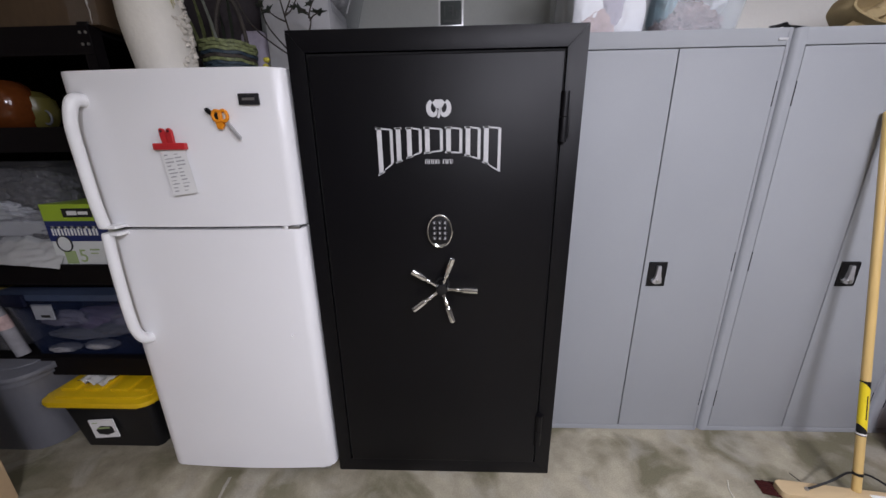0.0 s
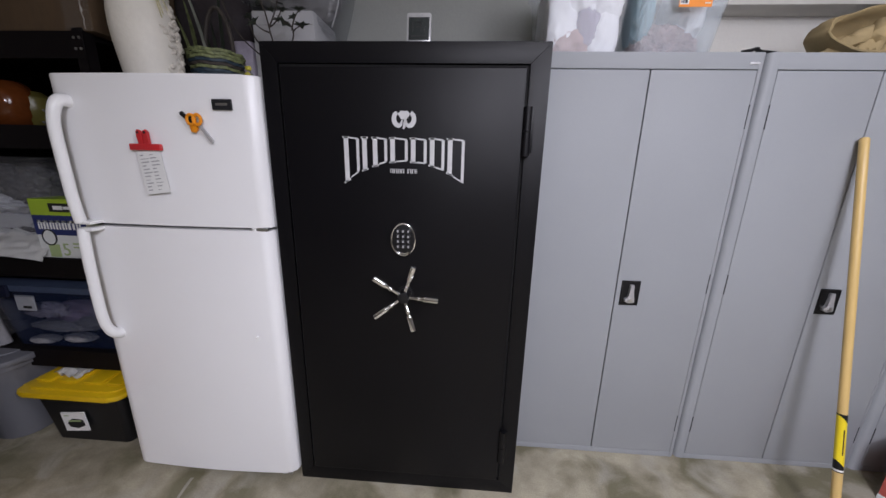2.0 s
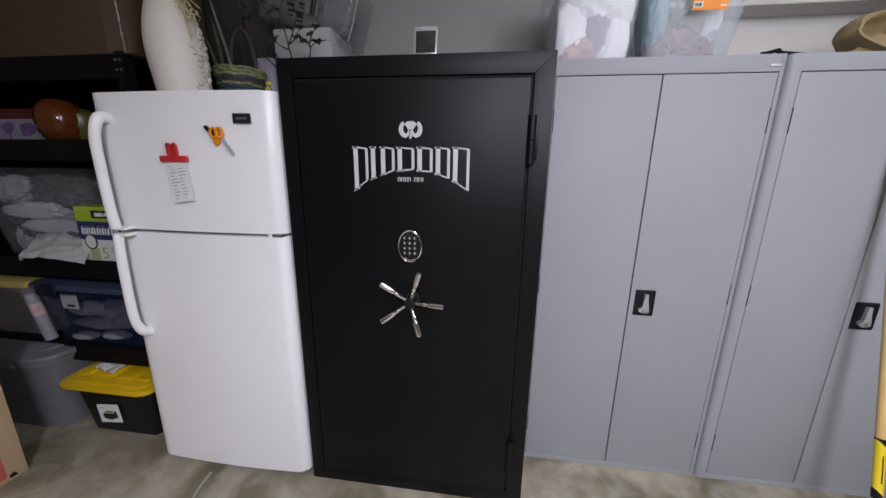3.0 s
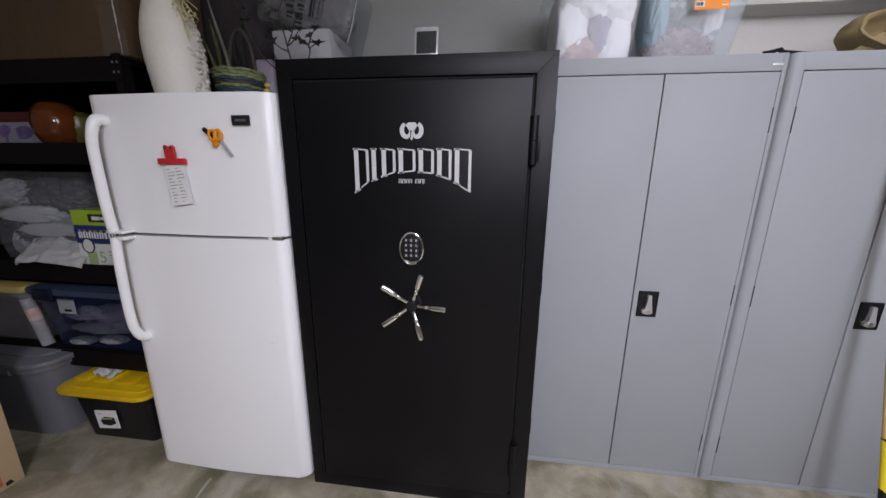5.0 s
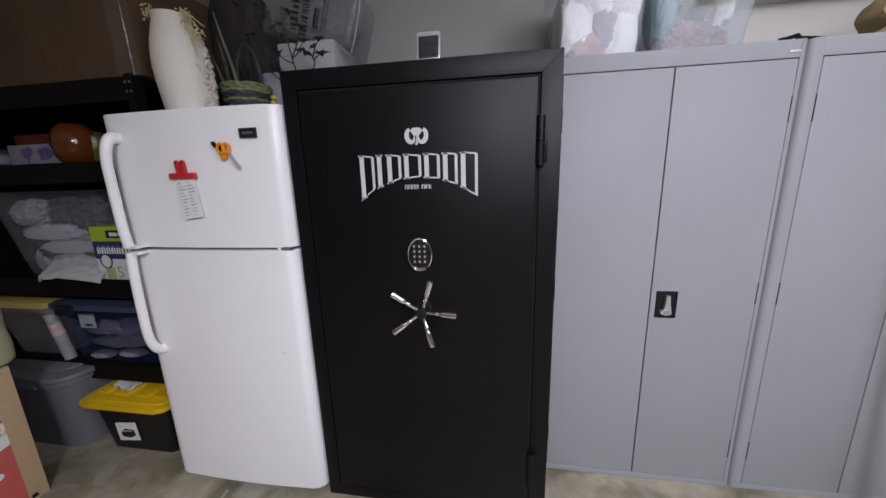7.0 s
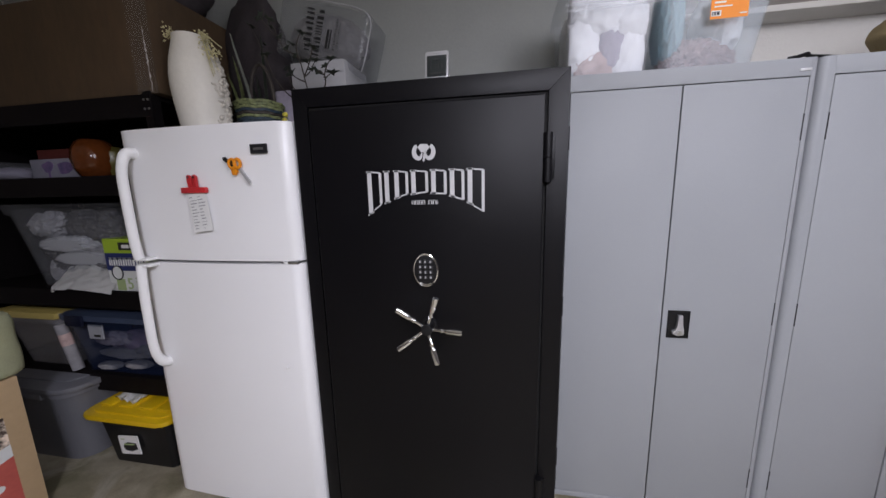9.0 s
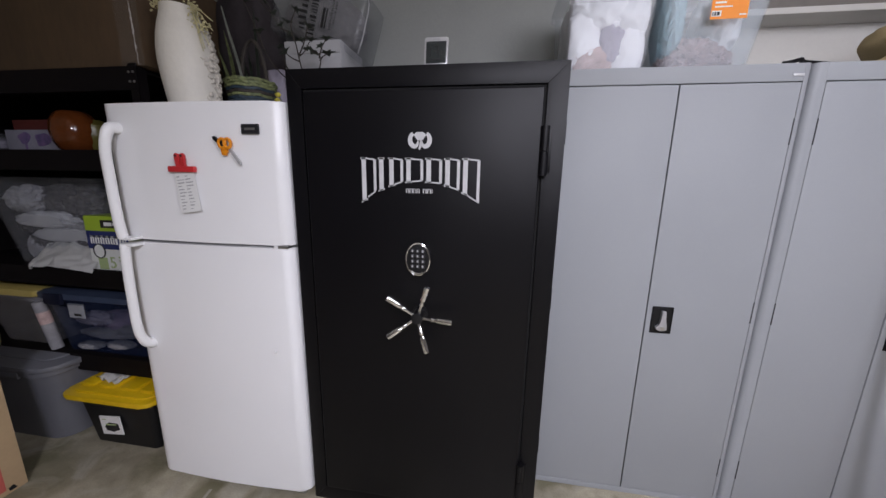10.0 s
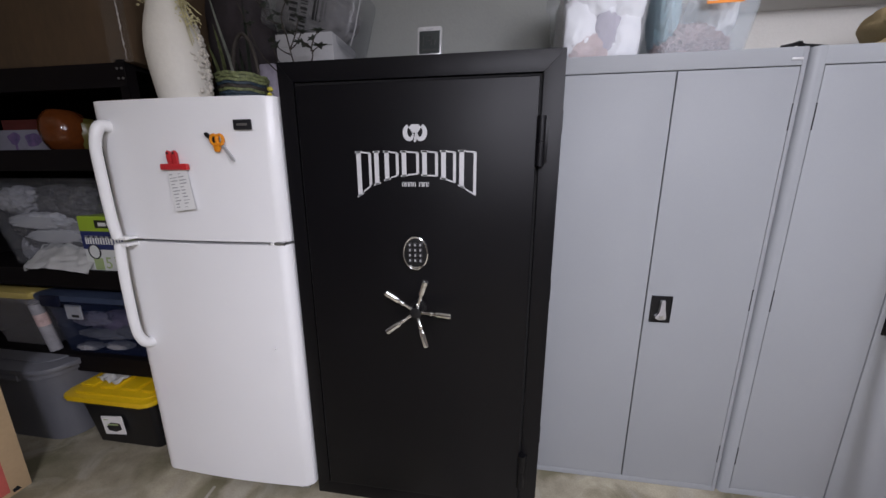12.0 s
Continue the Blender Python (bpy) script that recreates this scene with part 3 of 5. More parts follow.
def fridge():
    r = thing("refrigerator", ((FX0 + FX1) / 2, 0.1, 0), "white top-freezer refrigerator with curved handles and rounded doors", "refrigerator")
    part("body", box(FX0 + 0.006, FX1 - 0.006, -0.212, 0.42, 0.04, 1.664, 0.006), M_FRIDGE, r)
    part("gasket", box(FX0 + 0.016, FX1 - 0.016, -0.222, -0.2115, 0.05, 1.66), M_GASKET, r, "grey door gasket")
    part("kick_grille", box(FX0 + 0.03, FX1 - 0.03, -0.205, -0.15, 0.012, 0.045, 0.003), M_GASKET, r, "dark kick grille")
    def face():
        pts = [(FX0, -0.222), (FX0, FF + 0.05)]
        pts += [(FX0 + 0.062 * (1 - math.cos(q)), FF + 0.05 - 0.046 * math.sin(q)) for q in (math.pi / 2 * j / 9 for j in range(1, 10))]
        w = FX1 - FX0 - 0.107
        pts += [(FX0 + 0.062 + w * j / 10, FF + 0.004 - 0.010 * math.sin(math.pi * j / 10)) for j in range(1, 10)]
        pts += [(FX1 - 0.045 * (1 - math.sin(q)), FF + 0.05 - 0.046 * math.cos(q)) for q in (math.pi / 2 * j / 9 for j in range(10))]
        return pts + [(FX1, -0.222)]
    top = part("freezer_door", prism(face(), 1.158, 1.672, 0.007), M_FRIDGE, r, "white textured freezer door")
    low = part("refrigerator_door", prism(face(), 0.040, 1.146, 0.007), M_FRIDGE, r, "white textured refrigerator door")
    hx, hy = -2.084, FF - 0.043
    up = smoothed([(hx + 0.020, FF + 0.035, 1.574), (hx + 0.019, hy + 0.034, 1.580), (hx + 0.016, hy + 0.016, 1.574), (hx + 0.011, hy + 0.004, 1.545), (hx + 0.004, hy - 0.001, 1.490), (hx + 0.002, hy, 1.38), (hx + 0.004, hy, 1.26), (hx + 0.006, hy + 0.002, 1.20), (hx + 0.006, hy + 0.006, 1.162)], 7)
    dn = smoothed([(hx + 0.006, hy + 0.006, 1.141), (hx + 0.006, hy + 0.002, 1.10), (hx + 0.004, hy, 1.02), (hx + 0.003, hy - 0.001, 0.90), (hx + 0.003, hy, 0.80), (hx + 0.004, hy + 0.008, 0.745), (hx + 0.008, hy + 0.03, 0.708), (hx + 0.016, FF + 0.030, 0.700)], 7)
    up = [p + Vector((0.004, 0, 0.004)) for p in up]
    dn = [p + Vector((0.006, 0, 0.0)) for p in dn]
    part("handle", tube(up, 0.0175, 16, flat=0.95, taper=[1.0 + 0.30 * max(0.0, 1 - q / 24) for q in range(len(up))]), M_FRIDGE_PLASTIC, top, "white curved plastic handle")
    part("handle", tube(dn, 0.0175, 16, flat=0.95, taper=[1.0 + 0.35 * max(0.0, 1 - (len(dn) - 1 - q) / 14) for q in range(len(dn))]), M_FRIDGE_PLASTIC, low, "white curved plastic handle")
    part("handle_foot", box(hx - 0.004, hx + 0.055, FF - 0.046, FF + 0.012, 1.1585, 1.171, 0.005), M_FRIDGE_PLASTIC, top)
    part("handle_foot", box(hx - 0.004, hx + 0.055, FF - 0.046, FF + 0.012, 1.133, 1.1455, 0.005), M_FRIDGE_PLASTIC, low)
    part("middle_hinge", box(FX1 - 0.075, FX1 - 0.012, FF + 0.004, -0.215, 1.1465, 1.1575, 0.003), M_STEEL, r, "steel middle hinge")
    part("hinge_cap", tube([(FX1 - 0.062, FF + 0.012, 1.147), (FX1 - 0.062, FF + 0.012, 1.157)], 0.012), M_FRIDGE_PLASTIC, r)
    part("hinge_cover", box(FX1 - 0.10, FX1 - 0.012, -0.21, -0.10, 1.664, 1.682, 0.006), M_FRIDGE_PLASTIC, r)
    part("badge", box(-1.533, -1.465, FF - 0.0095, FF - 0.003, 1.560, 1.594, 0.002), M_BADGE, top, "dark metal badge with a plain bar")
    part("badge_bar", bars([(-1.519, -1.479, 1.573, 1.581)], FF - 0.0092), M_STEEL, top)
    part("door_plug", tube([(-1.480, FF - 0.012, 0.717), (-1.480, FF, 0.717)], 0.004, 10), M_FRIDGE_PLASTIC, low)
    part("bottom_hinge", box(FX1 - 0.07, FX1 - 0.025, -0.275, -0.20, 0.022, 0.0405, 0.004), M_STEEL, r, "steel bottom hinge")
    for x in (FX0 + 0.06, FX1 - 0.05):
        part("foot", tube([(x, -0.19, 0.0), (x, -0.19, 0.045)], 0.017, 14), M_FRIDGE_PLASTIC, r)


fridge()


def note_clip():
    y = FF - 0.0095
    c = thing("clip_magnet", (-1.78, y, 1.44), "red plastic clip magnet holding a paper slip on the refrigerator", "magnet")
    part("jaw", box(-1.840, -1.730, y - 0.016, y, 1.424, 1.446, 0.004), M_RED_PLASTIC, c)
    for k in (-1, 1):
        part("tab", prism([(-1.786 + k * 0.0015, 1.444), (-1.786 + k * 0.020, 1.444), (-1.788 + k * 0.018, 1.470), (-1.789 + k * 0.021, 1.486), (-1.789 + k * 0.014, 1.493), (-1.789 + k * 0.006, 1.490), (-1.789 + k * 0.0025, 1.480)], y - 0.014, y - 0.004, 0.002, axis="y"), M_RED_PLASTIC, c)
        part("loop_hole", prism([(-1.789 + k * 0.0118 + 0.0042 * math.cos(q), 1.483 + 0.0042 * math.sin(q)) for q in (math.pi * e / 7 for e in range(14))], y - 0.0152, y - 0.0138, axis="y"), M_BADGE, c, smooth=False)
    s = thing("paper_slip", (-1.77, y, 1.35), "small white printed paper slip hanging from the red clip", "paper")
    def lean(bm):
        bmesh.ops.transform(bm, matrix=Matrix.Translation((-1.783, 0, 1.425)) @ Matrix.Rotation(radians(-7), 4, "Y") @ Matrix.Translation((1.783, 0, -1.425)), verts=bm.verts)
        return bm
    bm = box(-1.826, -1.740, y - 0.0055, y - 0.0045, 1.276, 1.425)
    for v in bm.verts:
        v.co.y -= 0.006 if v.co.z < 1.3 else 0.0
    part("sheet", lean(bm), M_PAPER, s, smooth=False)
    rng, bm = random.Random(4), bmesh.new()
    for j in range(11):
        z = 1.410 - 0.012 * j
        yy = y - 0.0056 - 0.006 * (1.425 - z) / 0.149
        for x0 in (-1.818, -1.782):
            if rng.random() < 0.85:
                box(x0, x0 + rng.uniform(0.010, 0.032), yy - 0.0008, yy, z - 0.002, z + rng.choice((0.0005, 0.002)), bm=bm)
    part("print", lean(bm), M_GREY_PRINT, s, smooth=False)
    k = thing("bottle_opener_magnet", (-1.59, y, 1.51), "orange and steel gadget magnet on the refrigerator door", "magnet")
    part("blade", prism([(-1.590, 1.512), (-1.583, 1.520), (-1.541, 1.462), (-1.543, 1.452), (-1.551, 1.456)], y - 0.007, y, 0.001, axis="y"), M_LIGHT_GREY, k, "grey steel blade")
    part("tip", prism([(-1.645, 1.550), (-1.636, 1.553), (-1.607, 1.528), (-1.613, 1.518), (-1.642, 1.540)], y - 0.010, y, 0.002, axis="y"), M_BLACK_PLASTIC, k, "black tip")
    for x, z, ro, m in ((-1.606, 1.527, 0.016, M_ORANGE_PLASTIC), (-1.584, 1.527, 0.016, M_ORANGE_PLASTIC)):
        part("ring", tube([(x + ro * 0.8 * math.cos(a), y - 0.010, z + ro * math.sin(a)) for a in (2 * math.pi * j / 20 for j in range(21))], 0.0055, 8), m, k, "amber ring")
    part("disc", prism([(-1.606 + 0.011 * math.cos(a), 1.527 + 0.012 * math.sin(a)) for a in (math.pi * j / 10 for j in range(20))], y - 0.011, y, 0.002, axis="y"), M_BLACK_PLASTIC, k)
    part("grip", prism([(-1.618, 1.516), (-1.594, 1.518), (-1.588, 1.498), (-1.598, 1.485), (-1.612, 1.487)], y - 0.009, y, 0.003, axis="y"), M_ORANGE_PLASTIC, k, "amber grip")


note_clip()


# ---- the steel cabinets ----
CW, CH = 0.818, 1.824


def cabinet(x0, x1, mid):
    c = thing("storage_cabinet", ((x0 + x1) / 2, 0.24, 0), "tall grey steel storage cabinet, both doors shut", "cabinet", "row of steel cabinets")
    part("body", box(x0 + 0.001, x1 - 0.001, 0.026, 0.455, 0.0, CH - 0.001, 0.003), M_CAB, c)
    def stile(a, b, outer_left):
        r = 0.024
        arc = [(r * (1 - math.cos(q)), 0.003 + r * (1 - math.sin(q))) for q in (math.pi / 2 * j / 6 for j in range(7))]
        pts = [(a + u, v) for u, v in arc] + [(b, 0.003), (b, 0.03), (a, 0.03)]
        if not outer_left:
            pts = [(a + b - u, v) for u, v in pts]
        return prism(pts, 0.0, CH, 0)
    part("stile", stile(x0, x0 + 0.041, True), M_CAB, c)
    part("stile", stile(x1 - 0.026, x1, False), M_CAB, c)
    part("header", box(x0 + 0.041, x1 - 0.026, 0.003, 0.03, CH - 0.058, CH, 0.002), M_CAB, c)
    part("plinth", box(x0 + 0.041, x1 - 0.026, 0.003, 0.03, 0.0, 0.026, 0.002), M_CAB, c)
    part("gap", box(x0 + 0.036, x1 - 0.021, 0.0235, 0.0255, 0.024, CH - 0.056), M_CAB_DARK, c, "dark gap behind the doors")
    for a, b, hinge in ((x0 + 0.0430, mid - 0.0022, x0 + 0.0430), (mid + 0.0022, x1 - 0.0280, x1 - 0.0280)):
        d = part("door", box(a, b, 0.002, 0.022, 0.0285, CH - 0.0615, 0.0025), M_CAB, c)
        for z in (0.20, 0.92, 1.60):
            part("hinge", box(hinge - 0.0022, hinge + 0.0022, 0.0012, 0.0035, z - 0.045, z + 0.045, 0.001, 1), M_CAB_DARK, d, "dark hinge slot")
    p = part("handle_plate", box(mid + 0.021, mid + 0.101, -0.002, 0.0035, 0.806, 0.921, 0.0018), M_BLACK_PLASTIC, d, "black recessed handle plate")
    part("plate_rim", tube([(x, -0.0025, z) for x, z in rounded(mid + 0.024, mid + 0.098, 0.809, 0.918, 0.008)] + [(mid + 0.098, -0.0025, 0.910)], 0.0022, 6), M_BLACK_PLASTIC, p)
    hx = mid + 0.062
    bm = prism([(hx - 0.009, 0.905), (hx + 0.007, 0.905), (hx + 0.010, 0.865), (hx + 0.012, 0.843), (hx + 0.018, 0.832), (hx + 0.014, 0.824), (hx - 0.008, 0.820), (hx - 0.024, 0.828), (hx - 0.026, 0.838), (hx - 0.012, 0.845), (hx - 0.010, 0.865)], -0.016, -0.0015, 0.003, axis="y")
    part("lever", bm, M_LEVER, p, "silver swing lever")
    part("lock", tube([(hx - 0.002, -0.019, 0.834), (hx - 0.002, -0.002, 0.834)], 0.009, 14), M_STEEL, p, "round key lock")
    part("name_tab", box(x1 - 0.060, x1 - 0.026, -0.0005, 0.0028, CH - 0.042, CH - 0.034, 0.001), M_TAB, c, "small silver tab")
    return c


cabinet(-0.421, 0.415, 0.004)
second = cabinet(0.417, 0.417 + CW, 0.417 + CW / 2)
copy_thing(second, pose(1.237 + CW / 2, 0.24, 0))


# ---- clock on the safe ----
def clock():
    z, y = SZ, -0.225
    c = thing("desk_clock", (-0.85, y, z), "small silver-framed digital clock standing on the safe", "clock")
    lean = Matrix.Translation((-0.848, y, z)) @ Matrix.Rotation(radians(-9), 4, "X")
    def put(bm):
        bmesh.ops.transform(bm, matrix=lean, verts=bm.verts)
        return bm
    part("case", put(prism(rounded(-0.0395, 0.0395, 0.0, 0.094, 0.006), -0.007, 0.007, 0.003, axis="y")), M_SILVER, c)
    part("screen", put(box(-0.0335, 0.0335, -0.0085, -0.006, 0.010, 0.080, 0.001)), M_SCREEN, c, "dark display")
    part("digits", put(bars([(-0.022, -0.018, 0.035, 0.066), (-0.008, 0.006, 0.063, 0.066), (0.004, 0.008, 0.035, 0.066), (-0.008, 0.006, 0.048, 0.051), (0.016, 0.020, 0.035, 0.05), (-0.024, 0.022, 0.018, 0.024)], -0.0085, depth=0.0006)), M_LCD_INK, c, smooth=False)
    part("brand_bar", put(bars([(-0.012, 0.012, 0.0845, 0.0885)], -0.0068)), M_GREY_PRINT, c, smooth=False)
    part("stand", put(box(-0.02, 0.02, 0.005, 0.045, 0.0, 0.006, 0.002)), M_SILVER, c)


clock()


# ---- things on the refrigerator ----
FT = 1.6705


def vase():
    x, y = -1.932, -0.06
    v = thing("vase", (x, y, FT), "tall white ceramic vase with an encrusted shell side and dried blossoms", "vase")
    prof = [(0.084, 0.0), (0.090, 0.01), (0.096, 0.05), (0.099, 0.10), (0.102, 0.15), (0.103, 0.20), (0.100, 0.25), (0.092, 0.30), (0.082, 0.34), (0.073, 0.37), (0.066, 0.395), (0.065, 0.410), (0.060, 0.412), (0.058, 0.395), (0.066, 0.36), (0.08, 0.32)]
    def shear(bm):
        for w in bm.verts:
            w.co.x -= 0.07 * (w.co.z - FT - 0.12)
        return bm
    part("pot", shear(lathe(prof, (x, y, FT), 48, wave=lambda a, z: 1 + 0.012 * math.sin(3 * a + z * 9))), M_VASE, v)
    rng = random.Random(8)
    bm = bmesh.new()
    for k in range(190):
        z = rng.uniform(0.02, 0.33)
        rr = np.interp(z, [p[1] for p in prof[:12]], [p[0] for p in prof[:12]])
        a = radians(rng.gauss(22, 13) + (z - 0.2) * 50)
        s = rng.uniform(0.006, 0.015)
        got = bmesh.ops.create_icosphere(bm, subdivisions=1, radius=s)["verts"]
        bmesh.ops.transform(bm, matrix=Matrix.Translation((x + rr * math.cos(a), y + rr * math.sin(a), FT + z)) @ Euler((rng.random() * 3, rng.random() * 3, rng.random() * 3)).to_matrix().to_4x4() @ Matrix.Diagonal((1.0, 0.45, rng.uniform(0.7, 1.4), 1)), verts=got)
    part("shell_crust", shear(bm), M_SHELL, v, "rough crust of small shells")
    for side, cx, hang in ((0, x - 0.070, 0.02), (1, x + 0.072, 0.10)):
        bm = bmesh.new()
        for k in range(105 if side else 75):
            t = rng.random()
            px, py, pz = cx + rng.gauss(0, 0.014) + (0.05 * t if side else 0), y - 0.02 + rng.gauss(0, 0.02), FT + 0.412 + rng.gauss(0, 0.016) - (hang * t if side else 0)
            got = bmesh.ops.create_icosphere(bm, subdivisions=1, radius=rng.uniform(0.002, 0.005))["verts"]
            bmesh.ops.transform(bm, matrix=Matrix.Translation((px, py, pz)) @ Matrix.Diagonal((1, 1, rng.uniform(0.5, 1.3), 1)), verts=got)
        for k in range(12 if side else 7):
            a = rng.uniform(0, 6.28)
            tube(smoothed([(x + (0.05 if side else -0.05), y, FT + 0.38), (cx, y - 0.02, FT + 0.42), (cx + 0.03 * math.cos(a) + (0.06 if side else 0), y - 0.02 + 0.02 * math.sin(a), FT + 0.43 - hang * rng.uniform(0.2, 2.0))], 4), 0.0018, 5, bm)
        part("blossom_sprig", shear(bm), M_SPRIG, v, "cream dried blossom sprig")


vase()


def basket():
    x, y = -1.775, 0.10
    b = thing("basket", (x, y, FT), "woven green and blue basket with a tall hoop handle", "basket")
    part("liner", lathe([(0.075, 0.002), (0.090, 0.07), (0.101, 0.165), (0.096, 0.165), (0.085, 0.07), (0.07, 0.008)], (x, y, FT), 28), M_WICKER, b)
    for k in range(13):
        z = 0.010 + k * 0.0125
        r = 0.080 + 0.026 * z / 0.165
        part("woven_strip", tube([(x + (r + 0.003 * math.sin(12 * a + k * math.pi)) * math.cos(a), y + (r + 0.003 * math.sin(12 * a + k * math.pi)) * math.sin(a), FT + z + 0.002 * math.sin(7 * a)) for a in (2 * math.pi * j / 48 for j in range(49))], 0.0066, 6, flat=0.6), M_BASKET_BLUE if k in (2, 5, 6, 9) else M_WICKER if k in (3, 8) else M_BASKET, b)
    part("hoop", tube([(x + 0.02 + 0.062 * math.cos(a), y, FT + 0.15 + 0.19 * math.sin(a)) for a in (math.pi * j / 24 for j in range(25))], 0.008, 8), M_WICKER, b, "dark wicker hoop handle")
    fl = thing("artificial_flower", (-1.63, 0.06, FT), "small yellow artificial flowers lying on the refrigerator", "flower")
    rng = random.Random(2)
    for k in range(2):
        c = (-1.565 + 0.020 * k + rng.uniform(-0.006, 0.006), -0.06 + rng.uniform(-0.03, 0.03), FT + 0.055 + 0.03 * rng.random())
        bm = lump(c, (0.011, 0.011, 0.010), k + 3, 0.5, 3, 2)
        part("blossom", bm, M_YELLOW_FLOWER, fl)
        part("stem", tube([c, (c[0] + 0.02, c[1] + 0.05, FT + 0.003)], 0.002, 5), M_BASKET, fl)
    gr = thing("leaf_spray", (-1.86, 0.20, FT), "spray of long narrow green and cream artificial leaves behind the basket", "plant")
    blade = smoothed([(-1.80, 0.10, FT + 0.01), (-1.81, 0.09, 1.86), (-1.85, 0.08, 2.05), (-1.88, 0.09, 2.15)], 5)
    part("leaf", tube(blade, 0.016, 6, flat=0.2, taper=[1 - 0.75 * j / (len(blade) - 1) for j in range(len(blade))]), M_DULL_LEAF, gr, "broad dull grey-green leaf")
    for k in range(6):
        a = rng.uniform(-0.5, 0.3)
        h = rng.uniform(0.25, 0.52)
        o = Vector((-1.87 + rng.uniform(-0.05, 0.06), 0.19 + rng.uniform(-0.04, 0.06), FT + 0.0))
        pts = smoothed([o, o + Vector((0.1 * a, 0, h * 0.6)), o + Vector((0.28 * a, -0.02, h))], 5)
        n = len(pts)
        part("leaf", tube(pts, 0.013, 6, flat=0.16, taper=[max(0.08, math.sin(math.pi * min(1, 0.1 + 0.9 * j / (n - 1)))) for j in range(n)]), M_BASKET if k % 2 else M_LEAF, gr)


basket()


def twigs():
    p = thing("artificial_twig_plant", (-1.46, 0.06, FT), "dark artificial twig plant with small three-lobed leaves", "plant")
    part("base", lathe([(0.035, 0.0), (0.045, 0.05), (0.040, 0.10), (0.012, 0.105)], (-1.46, 0.06, FT), 18), M_WICKER, p)
    rng = random.Random(21)
    root = Vector((-1.465, 0.055, FT + 0.09))
    y = 0.05
    lines = [
        [root, (-1.493, y, 1.89), (-1.520, y, 2.00), (-1.580, y, 2.038), (-1.604, y, 2.085), (-1.644, y, 2.167)],
        [(-1.604, y, 2.085), (-1.650, y, 2.13), (-1.687, y, 2.181)],
        [(-1.500, y, 1.92), (-1.47, y, 1.975), (-1.449, y, 2.037)],
        [(-1.520, y, 2.00), (-1.525, y, 2.05), (-1.50, y, 2.10)],
        [(-1.495, y, 1.90), (-1.53, y, 1.915), (-1.563, y, 1.939)],
        [root, (-1.401, y, 1.885), (-1.410, y, 1.93), (-1.436, y, 1.938)],
        [(-1.405, y, 1.91), (-1.392, y, 1.95), (-1.368, y, 1.985)],
        [(-1.402, y, 1.90), (-1.39, y, 1.915), (-1.365, y, 1.928)],
        [(-1.500, y, 1.92), (-1.47, y, 1.94), (-1.44, y, 1.985)],
        [root, (-1.60, 0.12, 1.90), (-1.625, 0.12, 1.985)],
        [root, (-1.64, 0.13, 1.88), (-1.71, 0.13, 1.97), (-1.735, 0.13, 2.06)],
        [(-1.71, 0.13, 1.97), (-1.76, 0.13, 2.10), (-1.80, 0.13, 2.19)],
    ]
    def leaf(bm, c, s):
        e = Euler((rng.uniform(-0.35, 0.35) + 1.15, rng.uniform(-0.7, 0.7), rng.uniform(-0.6, 0.6))).to_matrix().to_4x4()
        out = [(0, -1), (0.35, -0.2), (1.05, 0.05), (0.5, 0.35), (0.55, 0.95), (0.0, 0.6), (-0.55, 0.95), (-0.5, 0.35), (-1.05, 0.05), (-0.35, -0.2)]
        lo = [bm.verts.new(Vector(c) + e @ Vector((u * s, 0.0012 + 0.2 * s * abs(u), w * s * 0.55))) for u, w in out]
        hi = [bm.verts.new(Vector(c) + e @ Vector((u * s, -0.0012 + 0.2 * s * abs(u), w * s * 0.55))) for u, w in out]
        bm.faces.new(lo)
        bm.faces.new(hi[::-1])
        for i in range(len(out)):
            j = (i + 1) % len(out)
            bm.faces.new((lo[i], lo[j], hi[j], hi[i]))
    for pts in lines:
        line = smoothed(pts, 5)
        part("twig", tube(line, 0.0036, 6, taper=[1 - 0.5 * j / (len(line) - 1) for j in range(len(line))]), M_TWIG, p)
        spots = [(Vector(pts[-1]), 0.024)] + [(Vector(q) + Vector((rng.uniform(-0.02, 0.02), 0, 0.008)), 0.019) for q in pts[1:-1] if q[2] > 1.93]
        for q, size in spots:
            bm = bmesh.new()
            leaf(bm, q, size * rng.uniform(1.05, 1.4))
            part("leaf", bm, M_LEAF, p, smooth=False)


twigs()


